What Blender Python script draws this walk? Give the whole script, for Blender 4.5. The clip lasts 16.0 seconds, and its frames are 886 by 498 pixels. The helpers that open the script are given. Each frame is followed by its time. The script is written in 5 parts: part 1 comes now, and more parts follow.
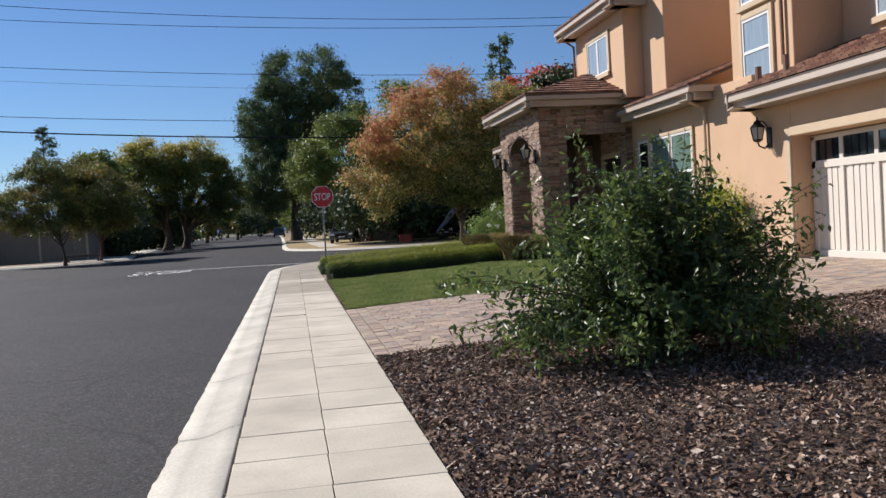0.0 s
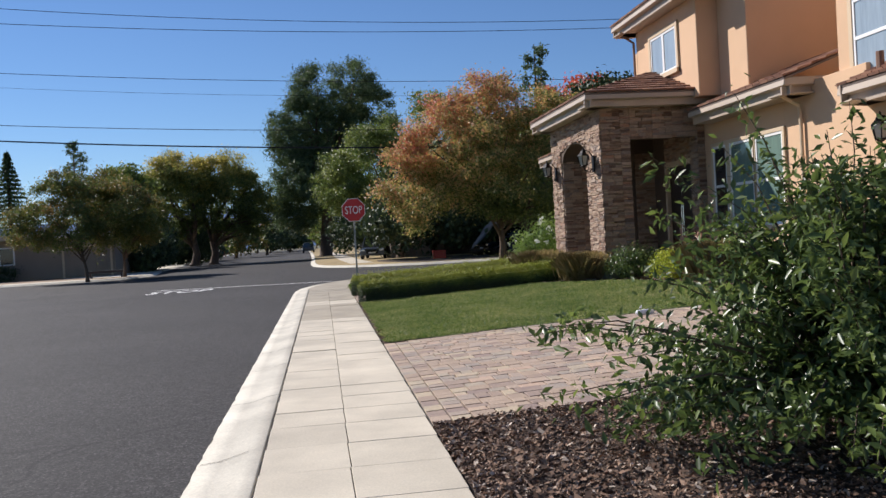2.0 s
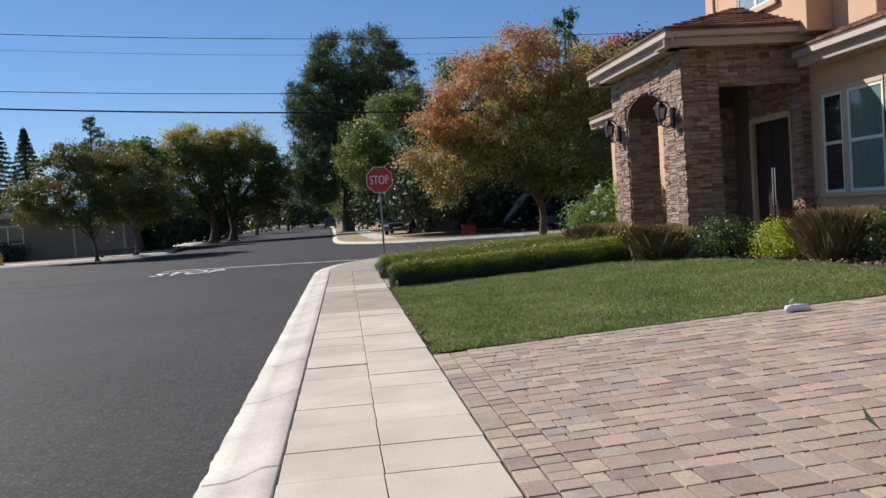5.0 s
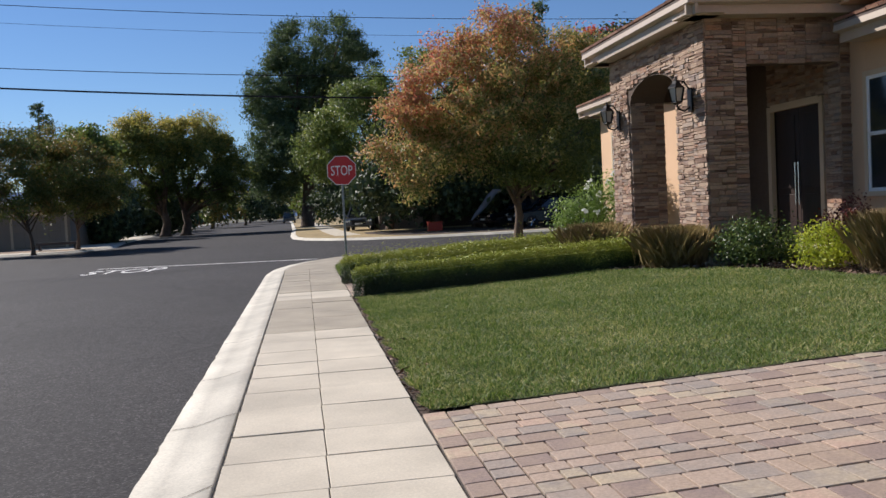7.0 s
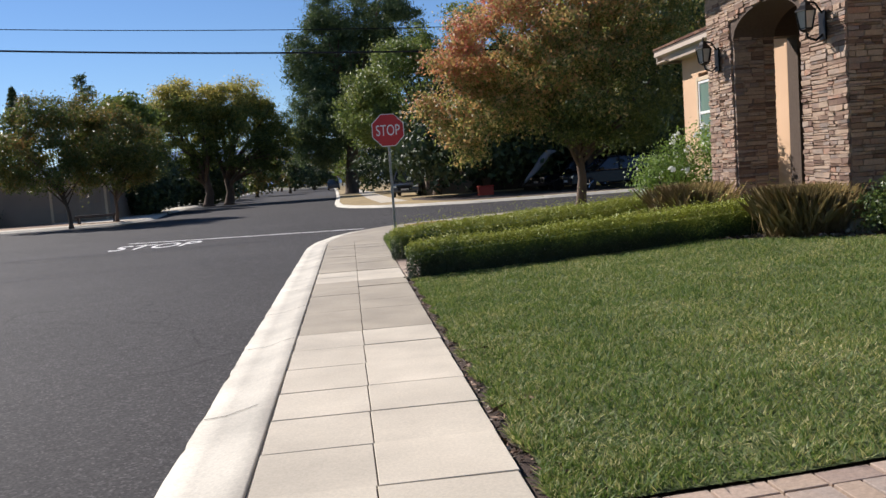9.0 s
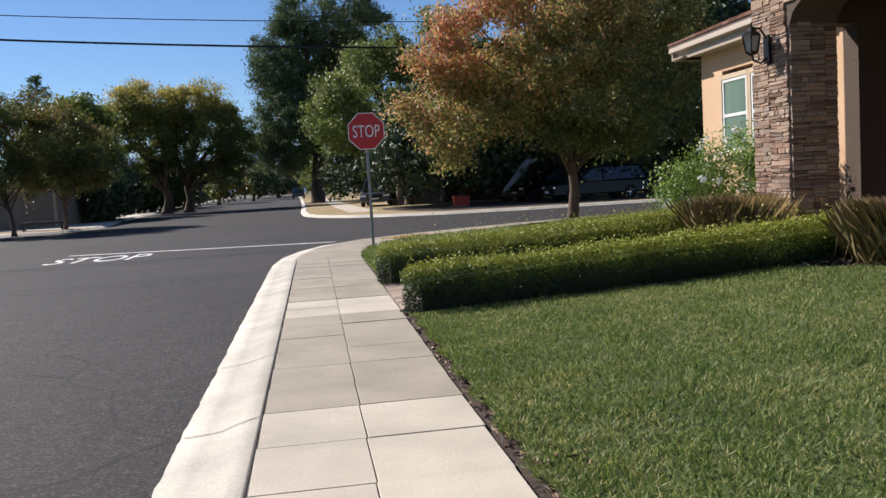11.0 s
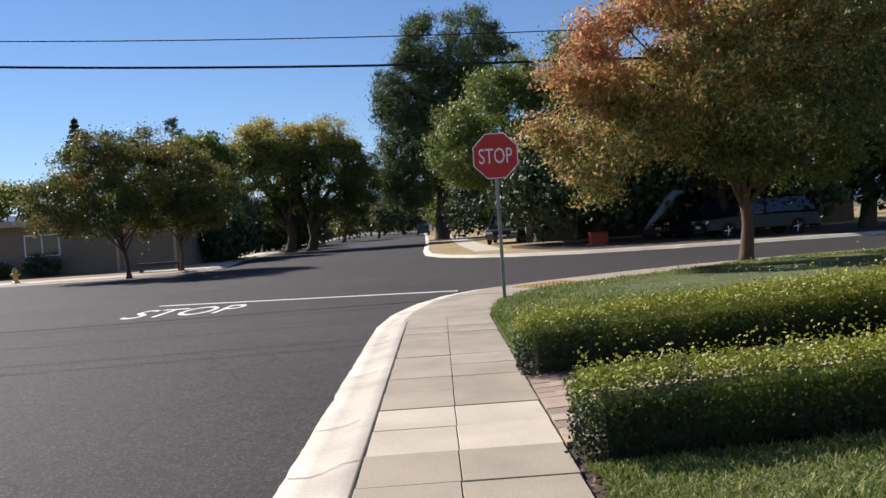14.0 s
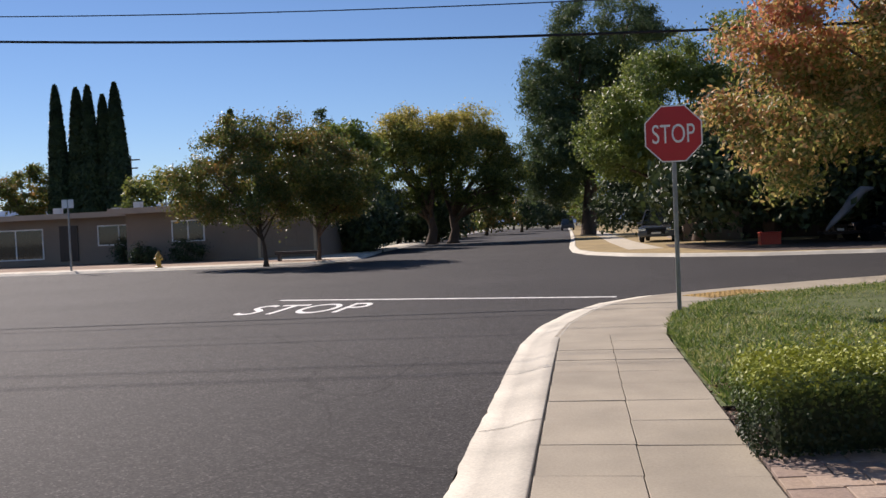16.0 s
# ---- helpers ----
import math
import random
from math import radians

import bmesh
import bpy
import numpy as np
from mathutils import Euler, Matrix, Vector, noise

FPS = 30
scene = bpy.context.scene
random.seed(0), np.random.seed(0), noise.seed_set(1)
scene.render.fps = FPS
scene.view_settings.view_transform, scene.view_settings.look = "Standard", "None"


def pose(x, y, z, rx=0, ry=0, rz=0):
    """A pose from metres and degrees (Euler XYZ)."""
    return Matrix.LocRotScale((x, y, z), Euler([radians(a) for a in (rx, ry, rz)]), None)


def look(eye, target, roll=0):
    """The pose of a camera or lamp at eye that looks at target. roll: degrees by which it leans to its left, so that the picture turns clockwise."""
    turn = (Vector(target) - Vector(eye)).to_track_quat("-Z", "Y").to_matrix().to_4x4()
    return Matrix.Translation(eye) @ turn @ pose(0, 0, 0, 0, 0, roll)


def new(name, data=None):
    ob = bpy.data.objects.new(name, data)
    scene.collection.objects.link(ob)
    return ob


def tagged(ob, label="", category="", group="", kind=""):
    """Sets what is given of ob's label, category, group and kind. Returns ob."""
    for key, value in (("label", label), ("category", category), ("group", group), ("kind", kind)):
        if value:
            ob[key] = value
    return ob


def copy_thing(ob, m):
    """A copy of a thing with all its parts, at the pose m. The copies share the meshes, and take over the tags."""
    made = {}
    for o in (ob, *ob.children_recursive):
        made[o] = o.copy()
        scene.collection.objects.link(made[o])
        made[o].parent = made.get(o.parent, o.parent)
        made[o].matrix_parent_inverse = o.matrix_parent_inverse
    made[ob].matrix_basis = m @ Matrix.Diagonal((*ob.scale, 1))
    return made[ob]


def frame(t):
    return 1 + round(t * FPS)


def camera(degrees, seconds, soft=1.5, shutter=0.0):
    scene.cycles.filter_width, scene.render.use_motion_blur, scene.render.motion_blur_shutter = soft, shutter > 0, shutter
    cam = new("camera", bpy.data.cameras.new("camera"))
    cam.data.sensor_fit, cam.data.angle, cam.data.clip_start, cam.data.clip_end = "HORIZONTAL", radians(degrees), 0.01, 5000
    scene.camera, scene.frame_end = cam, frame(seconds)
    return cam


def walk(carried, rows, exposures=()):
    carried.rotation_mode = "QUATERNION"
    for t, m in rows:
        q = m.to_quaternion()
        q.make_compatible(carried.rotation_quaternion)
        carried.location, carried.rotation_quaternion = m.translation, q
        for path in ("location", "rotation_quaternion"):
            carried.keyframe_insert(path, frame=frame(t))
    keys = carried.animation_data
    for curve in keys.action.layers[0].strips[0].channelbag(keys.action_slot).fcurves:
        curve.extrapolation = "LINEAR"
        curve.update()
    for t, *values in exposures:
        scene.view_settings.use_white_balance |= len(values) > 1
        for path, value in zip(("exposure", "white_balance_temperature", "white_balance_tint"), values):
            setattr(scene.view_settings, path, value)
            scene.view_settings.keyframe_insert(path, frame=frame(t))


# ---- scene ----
cam = camera(54.6, 16.0)
PATH = [
    (0, (-0.128, -0.231, 1.428), (0.214, 1.738, 1.359), -3.4),
    (0.5, (-0.175, 0.437, 1.424), (0.114, 2.414, 1.337), -2.7),
    (1, (-0.115, 1.146, 1.42), (0.21, 3.117, 1.322), -3.5),
    (1.5, (-0.106, 1.71, 1.452), (0.196, 3.687, 1.395), -3.6),
    (2, (-0.098, 2.357, 1.441), (0.18, 4.337, 1.412), -3.3),
    (2.5, (-0.145, 2.907, 1.468), (0.036, 4.899, 1.421), -3.7),
    (3, (-0.141, 3.532, 1.473), (0.034, 5.523, 1.401), -4.9),
    (3.2, (-0.147, 3.795, 1.472), (0.027, 5.785, 1.389), -4.7),
    (5.3, (-0.12, 6.208, 1.405), (0.108, 8.193, 1.32), -3.7),
    (5.5, (-0.139, 6.518, 1.429), (0.085, 8.504, 1.369), -3.5),
    (6, (-0.1, 7.168, 1.419), (0.134, 9.154, 1.408), -2.9),
    (6.5, (-0.099, 7.822, 1.413), (0.167, 9.804, 1.377), -2.5),
    (7, (-0.046, 8.5, 1.397), (0.269, 10.472, 1.299), -2.9),
    (7.5, (-0.024, 9.126, 1.382), (0.281, 11.098, 1.244), -2.8),
    (8, (0.031, 9.784, 1.368), (0.317, 11.756, 1.205), -3.4),
    (8.5, (0.004, 10.368, 1.377), (0.216, 12.349, 1.204), -3.2),
    (9, (-0.018, 11.008, 1.369), (0.188, 12.989, 1.195), -4.1),
    (9.5, (-0.079, 11.574, 1.366), (0.14, 13.555, 1.203), -4.0),
    (9.7, (-0.093, 11.871, 1.362), (0.141, 13.851, 1.209), -4.0),
    (11.8, (-0.228, 14.69, 1.342), (0.072, 16.661, 1.185), -3.1),
    (12, (-0.224, 15.008, 1.373), (0.073, 16.98, 1.226), -3.1),
    (12.5, (-0.206, 15.613, 1.386), (0.027, 17.597, 1.274), -3.1),
    (13, (-0.122, 16.249, 1.373), (0.085, 18.236, 1.277), -3.3),
    (13.5, (-0.089, 16.881, 1.374), (0.014, 18.876, 1.28), -3.0),
    (14, (-0.029, 17.457, 1.395), (-0.022, 19.456, 1.339), -3.9),
    (14.5, (-0.062, 18.157, 1.366), (-0.165, 20.15, 1.246), -3.1),
    (15, (-0.088, 18.815, 1.365), (-0.29, 20.795, 1.17), -1.9),
    (15.5, (-0.176, 19.447, 1.388), (-0.474, 21.419, 1.236), -1.2),
    (16, (-0.271, 20.058, 1.37), (-0.593, 22.032, 1.318), -2.5),
]
walk(cam, [(t, look(eye, target, roll)) for t, eye, target, roll in PATH], exposures=[(0, 0.45, 6050, 15), (3, 0.55, 6100, 15), (5.5, 0.42, 6050, 15), (6.5, 0.40, 6050, 15), (7.5, 0.58, 6200, 16), (8.5, 0.62, 6200, 16), (9.6, 0.62, 6200, 16), (12.5, 0.62, 6200, 16), (14, 0.66, 6350, 18), (15, 0.68, 6550, 20), (15.5, 0.5, 6500, 19), (16, 0.52, 6550, 20)])

# ---- light ----
SUN_WAY = Vector((-0.70, 0.71, 0.72)).normalized()
world = bpy.data.worlds.new("sky")
scene.world = world
world.use_nodes = True
wn = world.node_tree.nodes
sky = wn.new("ShaderNodeTexSky")
sky.sky_type, sky.sun_disc = "NISHITA", False
sky.sun_elevation = math.asin(SUN_WAY.z)
sky.sun_rotation = math.atan2(SUN_WAY.x, SUN_WAY.y)
sky.air_density, sky.dust_density, sky.ozone_density = 1.0, 0.0, 7.0
world.node_tree.links.new(sky.outputs[0], wn["Background"].inputs[0])
wn["Background"].inputs[1].default_value = 0.063
sun = new("sun", bpy.data.lights.new("sun", "SUN"))
sun.data.energy, sun.data.angle, sun.data.color = 4.6, radians(0.5), (1.0, 0.93, 0.82)
sun.matrix_world = look((0, 0, 60), Vector((0, 0, 60)) - SUN_WAY)

# ---- materials ----
def ramp_of(nt, src, stops):
    r = nt.nodes.new("ShaderNodeValToRGB")
    els = r.color_ramp.elements
    while len(els) < len(stops):
        els.new(0.5)
    for e, (p, c) in zip(els, stops):
        e.position, e.color = p, (*c, 1)
    nt.links.new(src, r.inputs[0])
    return r.outputs[0]


def noise_of(nt, vec, scale, detail=4.0, rough=0.55):
    n = nt.nodes.new("ShaderNodeTexNoise")
    n.inputs["Scale"].default_value, n.inputs["Detail"].default_value, n.inputs["Roughness"].default_value = scale, detail, rough
    nt.links.new(vec, n.inputs["Vector"])
    return n.outputs["Fac"]


def mixed(nt, a, b, fac, how="MIX"):
    m = nt.nodes.new("ShaderNodeMix")
    m.data_type, m.blend_type = "RGBA", how
    for sock, v in ((m.inputs[0], fac), (m.inputs[6], a), (m.inputs[7], b)):
        if isinstance(v, (int, float)):
            sock.default_value = v
        elif isinstance(v, tuple):
            sock.default_value = (*v, 1)
        else:
            nt.links.new(v, sock)
    return m.outputs[2]


def math_of(nt, op, a, b):
    m = nt.nodes.new("ShaderNodeMath")
    m.operation = op
    for sock, v in ((m.inputs[0], a), (m.inputs[1], b)):
        if isinstance(v, (int, float)):
            sock.default_value = v
        else:
            nt.links.new(v, sock)
    return m.outputs[0]


def material(name, col, rough=0.8, var=0.25, big=0.6, fine=25.0, bump=0.2, depth=0.01, metal=0.0, piece=0.0, spec=0.5, coat=0.0, stretch=(1, 1, 1)):
    """A surface with broad stains, fine grain and relief. piece: how much single pieces differ."""
    m = bpy.data.materials.new(name)
    m.use_nodes = True
    nt = m.node_tree
    p = nt.nodes["Principled BSDF"]
    geo = nt.nodes.new("ShaderNodeNewGeometry").outputs["Position"]
    if stretch != (1, 1, 1):
        mp = nt.nodes.new("ShaderNodeMapping")
        mp.inputs["Scale"].default_value = stretch
        nt.links.new(geo, mp.inputs[0])
        geo = mp.outputs[0]
    lo, hi = tuple(c * (1 - var) for c in col), tuple(min(1, c * (1 + var)) for c in col)
    a = ramp_of(nt, noise_of(nt, geo, big, 5), [(0.3, lo), (0.7, hi)])
    f = noise_of(nt, geo, fine, 6, 0.7)
    g = ramp_of(nt, f, [(0.3, (1 - var,) * 3), (0.7, (1 + var * 0.6,) * 3)])
    c = mixed(nt, a, g, 1.0, "MULTIPLY")
    if piece:
        r = nt.nodes.new("ShaderNodeObjectInfo").outputs["Random"]
        c = mixed(nt, c, ramp_of(nt, r, [(0, (1 - piece,) * 3), (1, (1 + piece,) * 3)]), 1.0, "MULTIPLY")
    nt.links.new(c, p.inputs["Base Color"])
    p.inputs["Roughness"].default_value, p.inputs["Metallic"].default_value = rough, metal
    p.inputs["Specular IOR Level"].default_value, p.inputs["Coat Weight"].default_value = spec, coat
    if bump:
        b = nt.nodes.new("ShaderNodeBump")
        b.inputs["Strength"].default_value, b.inputs["Distance"].default_value = bump, depth
        nt.links.new(f, b.inputs["Height"])
        nt.links.new(b.outputs[0], p.inputs["Normal"])
    return m


def leafy(name, stops, scale=0.5, tone=0.35, gloss=0.45, through_light=0.42, lean=(0, 0, 0), shift=0.0, light=1.65):
    """Leaves whose hue drifts over the crown and from leaf to leaf; lean: the drift's slope along the axes."""
    m = bpy.data.materials.new(name)
    m.use_nodes = True
    nt = m.node_tree
    p = nt.nodes["Principled BSDF"]
    tc = nt.nodes.new("ShaderNodeTexCoord").outputs["Object"]
    at = nt.nodes.new("ShaderNodeAttribute")
    at.attribute_name = "tone"
    n = noise_of(nt, tc, scale, 3)
    v = math_of(nt, "ADD", math_of(nt, "MULTIPLY", n, 1.0 - tone + 0.3), math_of(nt, "MULTIPLY", at.outputs["Fac"], tone))
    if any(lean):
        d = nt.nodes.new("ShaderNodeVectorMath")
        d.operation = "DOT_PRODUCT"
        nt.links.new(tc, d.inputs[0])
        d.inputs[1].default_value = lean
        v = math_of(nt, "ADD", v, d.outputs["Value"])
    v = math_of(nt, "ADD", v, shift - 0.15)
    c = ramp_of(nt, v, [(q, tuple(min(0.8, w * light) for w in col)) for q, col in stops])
    nt.links.new(c, p.inputs["Base Color"])
    p.inputs["Roughness"].default_value = gloss
    p.inputs["Specular IOR Level"].default_value = 0.4
    tr = nt.nodes.new("ShaderNodeBsdfTranslucent")
    nt.links.new(mixed(nt, c, (1.0, 1.0, 0.55), 0.25, "MULTIPLY"), tr.inputs[0])
    mx = nt.nodes.new("ShaderNodeMixShader")
    mx.inputs[0].default_value = through_light
    out = nt.nodes["Material Output"]
    nt.links.new(p.outputs[0], mx.inputs[1])
    nt.links.new(tr.outputs[0], mx.inputs[2])
    nt.links.new(mx.outputs[0], out.inputs[0])
    return m


def toned(name, stops, rough=0.85, fine=40.0, bump=0.3, depth=0.01, by_piece=True):
    """Pieces that take their colour one by one from a row of hues, with grain."""
    m = bpy.data.materials.new(name)
    m.use_nodes = True
    nt = m.node_tree
    p = nt.nodes["Principled BSDF"]
    geo = nt.nodes.new("ShaderNodeNewGeometry")
    if by_piece:
        at = nt.nodes.new("ShaderNodeObjectInfo").outputs["Random"]
    else:
        an = nt.nodes.new("ShaderNodeAttribute")
        an.attribute_name = "tone"
        at = an.outputs["Fac"]
    f = noise_of(nt, geo.outputs["Position"], fine, 6, 0.7)
    w = noise_of(nt, geo.outputs["Position"], 6.0, 4)
    v = math_of(nt, "ADD", at, math_of(nt, "MULTIPLY", math_of(nt, "SUBTRACT", w, 0.5), 0.35))
    c = mixed(nt, ramp_of(nt, v, stops), ramp_of(nt, f, [(0.3, (0.72,) * 3), (0.7, (1.15,) * 3)]), 1.0, "MULTIPLY")
    nt.links.new(c, p.inputs["Base Color"])
    p.inputs["Roughness"].default_value = rough
    b = nt.nodes.new("ShaderNodeBump")
    b.inputs["Strength"].default_value, b.inputs["Distance"].default_value = bump, depth
    nt.links.new(f, b.inputs["Height"])
    nt.links.new(b.outputs[0], p.inputs["Normal"])
    return m


def glass_mat(name, tint, rough=0.03):
    m = bpy.data.materials.new(name)
    m.use_nodes = True
    p = m.node_tree.nodes["Principled BSDF"]
    p.inputs["Base Color"].default_value = (*tint, 1)
    p.inputs["Roughness"].default_value, p.inputs["Transmission Weight"].default_value, p.inputs["IOR"].default_value = rough, 1.0, 1.45
    return m


def asphalt(name):
    """Worn asphalt: pale and dark aggregate, broad wheel-worn tones, fine cracks filled with tar."""
    m = bpy.data.materials.new(name)
    m.use_nodes = True
    nt = m.node_tree
    p = nt.nodes["Principled BSDF"]
    geo = nt.nodes.new("ShaderNodeNewGeometry").outputs["Position"]
    broad = ramp_of(nt, noise_of(nt, geo, 0.22, 4), [(0.3, (0.033, 0.0307, 0.0295)), (0.7, (0.047, 0.0437, 0.0418))])
    vo = nt.nodes.new("ShaderNodeTexVoronoi")
    vo.inputs["Scale"].default_value = 75.0
    nt.links.new(geo, vo.inputs["Vector"])
    bw = nt.nodes.new("ShaderNodeSeparateColor")
    nt.links.new(vo.outputs["Color"], bw.inputs[0])
    stones = ramp_of(nt, bw.outputs[0], [(0.0, (0.45,) * 3), (0.55, (0.95,) * 3), (0.86, (1.25,) * 3), (0.97, (2.4,) * 3)])
    c = mixed(nt, broad, stones, 1.0, "MULTIPLY")
    c = mixed(nt, c, ramp_of(nt, noise_of(nt, geo, 9.0, 5, 0.7), [(0.3, (0.78,) * 3), (0.7, (1.2,) * 3)]), 1.0, "MULTIPLY")
    ck = nt.nodes.new("ShaderNodeTexVoronoi")
    ck.feature = "DISTANCE_TO_EDGE"
    ck.inputs["Scale"].default_value = 0.16
    w = nt.nodes.new("ShaderNodeVectorMath")
    w.operation = "ADD"
    nn = nt.nodes.new("ShaderNodeTexNoise")
    nn.inputs["Scale"].default_value = 0.7
    nt.links.new(geo, nn.inputs["Vector"])
    nt.links.new(geo, w.inputs[0])
    nt.links.new(nn.outputs["Color"], w.inputs[1])
    nt.links.new(w.outputs[0], ck.inputs["Vector"])
    c = mixed(nt, c, ramp_of(nt, ck.outputs["Distance"], [(0.0, (0.55,) * 3), (0.0035, (1.0,) * 3)]), 1.0, "MULTIPLY")
    nt.links.new(c, p.inputs["Base Color"])
    p.inputs["Roughness"].default_value, p.inputs["Specular IOR Level"].default_value = 0.85, 0.25
    b = nt.nodes.new("ShaderNodeBump")
    b.inputs["Strength"].default_value, b.inputs["Distance"].default_value = 0.9, 0.006
    nt.links.new(bw.outputs[0], b.inputs["Height"])
    nt.links.new(b.outputs[0], p.inputs["Normal"])
    return m


ASPHALT = asphalt("asphalt")
CONCRETE = material("pale_concrete", (0.55, 0.49, 0.38), 0.85, 0.15, 1.3, 60, 0.15, 0.003, piece=0.06)
CONCRETE_TAN = material("tan_concrete", (0.35, 0.305, 0.228), 0.85, 0.17, 1.3, 60, 0.15, 0.003, piece=0.06)
KERB = material("kerb_concrete", (0.55, 0.51, 0.415), 0.85, 0.2, 1.2, 50, 0.2, 0.004)
JOINT = material("joint_dirt", (0.06, 0.05, 0.04), 0.95, 0.3, 5, 60)
SOIL = material("soil", (0.075, 0.050, 0.036), 0.95, 0.4, 1.5, 40, 0.8, 0.02)
DRY_SOIL = material("dry_reddish_soil", (0.27, 0.18, 0.115), 0.95, 0.35, 0.5, 20, 0.5, 0.03)
DRY = material("dry_grass_ground", (0.34, 0.25, 0.11), 0.95, 0.3, 0.5, 20, 0.5, 0.03)
FAR_LAND = material("far_land", (0.12, 0.11, 0.06), 0.95, 0.3, 0.05, 2.0, 0.2, 0.05)
TURF = material("turf", (0.095, 0.12, 0.035), 0.9, 0.35, 0.7, 40, 0.6, 0.02)
PAINT_WHITE = material("road_paint", (0.75, 0.74, 0.70), 0.7, 0.15, 3, 40, 0.3, 0.004)
STUCCO = material("tan_stucco", (0.62, 0.41, 0.25), 0.9, 0.06, 0.8, 120, 0.35, 0.004)
STUCCO_TRIM = material("pale_stucco_trim", (0.58, 0.45, 0.30), 0.85, 0.06, 1.0, 90, 0.2, 0.003)
FASCIA = material("taupe_gutter_paint", (0.42, 0.34, 0.26), 0.5, 0.06, 1.0, 30, 0.05, 0.002)
WHITE_VINYL = material("white_vinyl", (0.80, 0.79, 0.76), 0.35, 0.03, 2, 30, 0.03, 0.001)
GARAGE = material("cream_door_paint", (0.72, 0.66, 0.56), 0.45, 0.04, 1.0, 40, 0.05, 0.001)
DARK_WOOD = material("dark_stained_wood", (0.035, 0.022, 0.018), 0.4, 0.3, 2, 30, 0.2, 0.003, stretch=(1, 1, 0.1))
METAL_BLACK = material("black_iron", (0.012, 0.011, 0.010), 0.4, 0.2, 5, 60, 0.1, 0.001, metal=0.6)
COPPER = material("brown_downpipe", (0.22, 0.12, 0.07), 0.45, 0.15, 3, 40, 0.05, 0.001)
GALV = material("galvanised_steel", (0.32, 0.33, 0.33), 0.45, 0.15, 8, 90, 0.1, 0.001, metal=0.8)
SIGN_RED = material("sign_red", (0.50, 0.018, 0.022), 0.4, 0.05, 3, 40, 0.02, 0.001)
SIGN_WHITE = material("sign_white", (0.82, 0.82, 0.82), 0.4, 0.03, 3, 40, 0.02, 0.001)
WIRE = material("cable_rubber", (0.012, 0.012, 0.013), 0.6, 0.1, 2, 30, 0)
BARK = material("bark", (0.11, 0.075, 0.05), 0.95, 0.35, 2, 30, 0.9, 0.03, stretch=(1, 1, 0.3))
BARK_PALE = material("pale_bark", (0.22, 0.17, 0.13), 0.95, 0.3, 2, 30, 0.7, 0.02, stretch=(1, 1, 0.3))
PLASTER_GREY = material("grey_tan_plaster", (0.27, 0.215, 0.165), 0.9, 0.1, 0.5, 60, 0.2, 0.004)
ROOF_GREY = material("gravel_roof", (0.17, 0.13, 0.11), 0.9, 0.2, 0.8, 30, 0.3, 0.01)
GLASS_DARK = material("window_glass", (0.02, 0.025, 0.03), 0.04, 0.1, 1, 5, 0, spec=0.8)
GLASS_CURTAIN = material("curtained_glass", (0.16, 0.24, 0.20), 0.06, 0.15, 0.7, 6, 0, spec=0.8, stretch=(3, 3, 0.3))
# Pale sky reflection is mixed into the curtained panes' base colour.
GLASS_SKY = material("sky_tinted_curtain_glass", (0.30, 0.36, 0.40), 0.05, 0.15, 0.7, 6, 0, spec=0.9, stretch=(3, 3, 0.3))
LAMP_GLASS = material("seeded_lamp_glass", (0.45, 0.42, 0.36), 0.15, 0.1, 5, 40, 0.1, 0.001)
CAR_BLACK = material("black_car_paint", (0.006, 0.006, 0.007), 0.22, 0.1, 1, 20, 0, spec=0.25)
CAR_GREY = material("grey_car_paint", (0.06, 0.065, 0.07), 0.3, 0.1, 1, 20, 0, coat=1.0)
RUBBER = material("tyre_rubber", (0.012, 0.012, 0.012), 0.85, 0.2, 3, 40)
CHROME = material("chrome", (0.6, 0.6, 0.6), 0.15, 0.05, 3, 30, 0, metal=1.0)
COVER = material("silver_cover_cloth", (0.22, 0.225, 0.235), 0.6, 0.15, 1.5, 20, 0.4, 0.02)
RED_PLASTIC = material("red_plastic", (0.40, 0.03, 0.015), 0.4, 0.08, 2, 20)
YELLOW_PAINT = material("yellow_hydrant_paint", (0.55, 0.36, 0.08), 0.5, 0.15, 4, 40)
# The blue haze of distance is put into the ridge's own colour.
HILL = material("haze_blue_hill", (0.16, 0.22, 0.33), 1.0, 0.15, 0.004, 0.03, 0, spec=0.0)
NEWSBAG = material("white_plastic_film", (0.75, 0.76, 0.78), 0.4, 0.05, 6, 60, 0.4, 0.004)
DRIP = material("brick_red_edging", (0.30, 0.13, 0.08), 0.9, 0.2, 3, 40, 0.3, 0.005)
TACTILE = material("tactile_yellow", (0.50, 0.34, 0.12), 0.8, 0.15, 3, 40, 0.2, 0.003)

STONES = [(0.0, (0.17, 0.10, 0.07)), (0.3, (0.35, 0.235, 0.16)), (0.6, (0.46, 0.335, 0.235)), (0.85, (0.28, 0.22, 0.18)), (1.0, (0.40, 0.22, 0.135))]
STONE = toned("ledge_stone", STONES, 0.9, 35, 0.8, 0.015)
STONE_JOINED = toned("ledge_stone_joined", STONES, 0.9, 35, 0.8, 0.015, by_piece=False)
PAVERS = [(0.0, (0.27, 0.20, 0.17)), (0.25, (0.38, 0.285, 0.205)), (0.5, (0.43, 0.325, 0.245)), (0.75, (0.30, 0.255, 0.215)), (0.9, (0.47, 0.38, 0.26)), (1.0, (0.47, 0.33, 0.245))]
PAVER = toned("paver", PAVERS, 0.9, 50, 0.5, 0.006)
PAVER_JOINED = toned("paver_joined", PAVERS, 0.9, 50, 0.5, 0.006, by_piece=False)
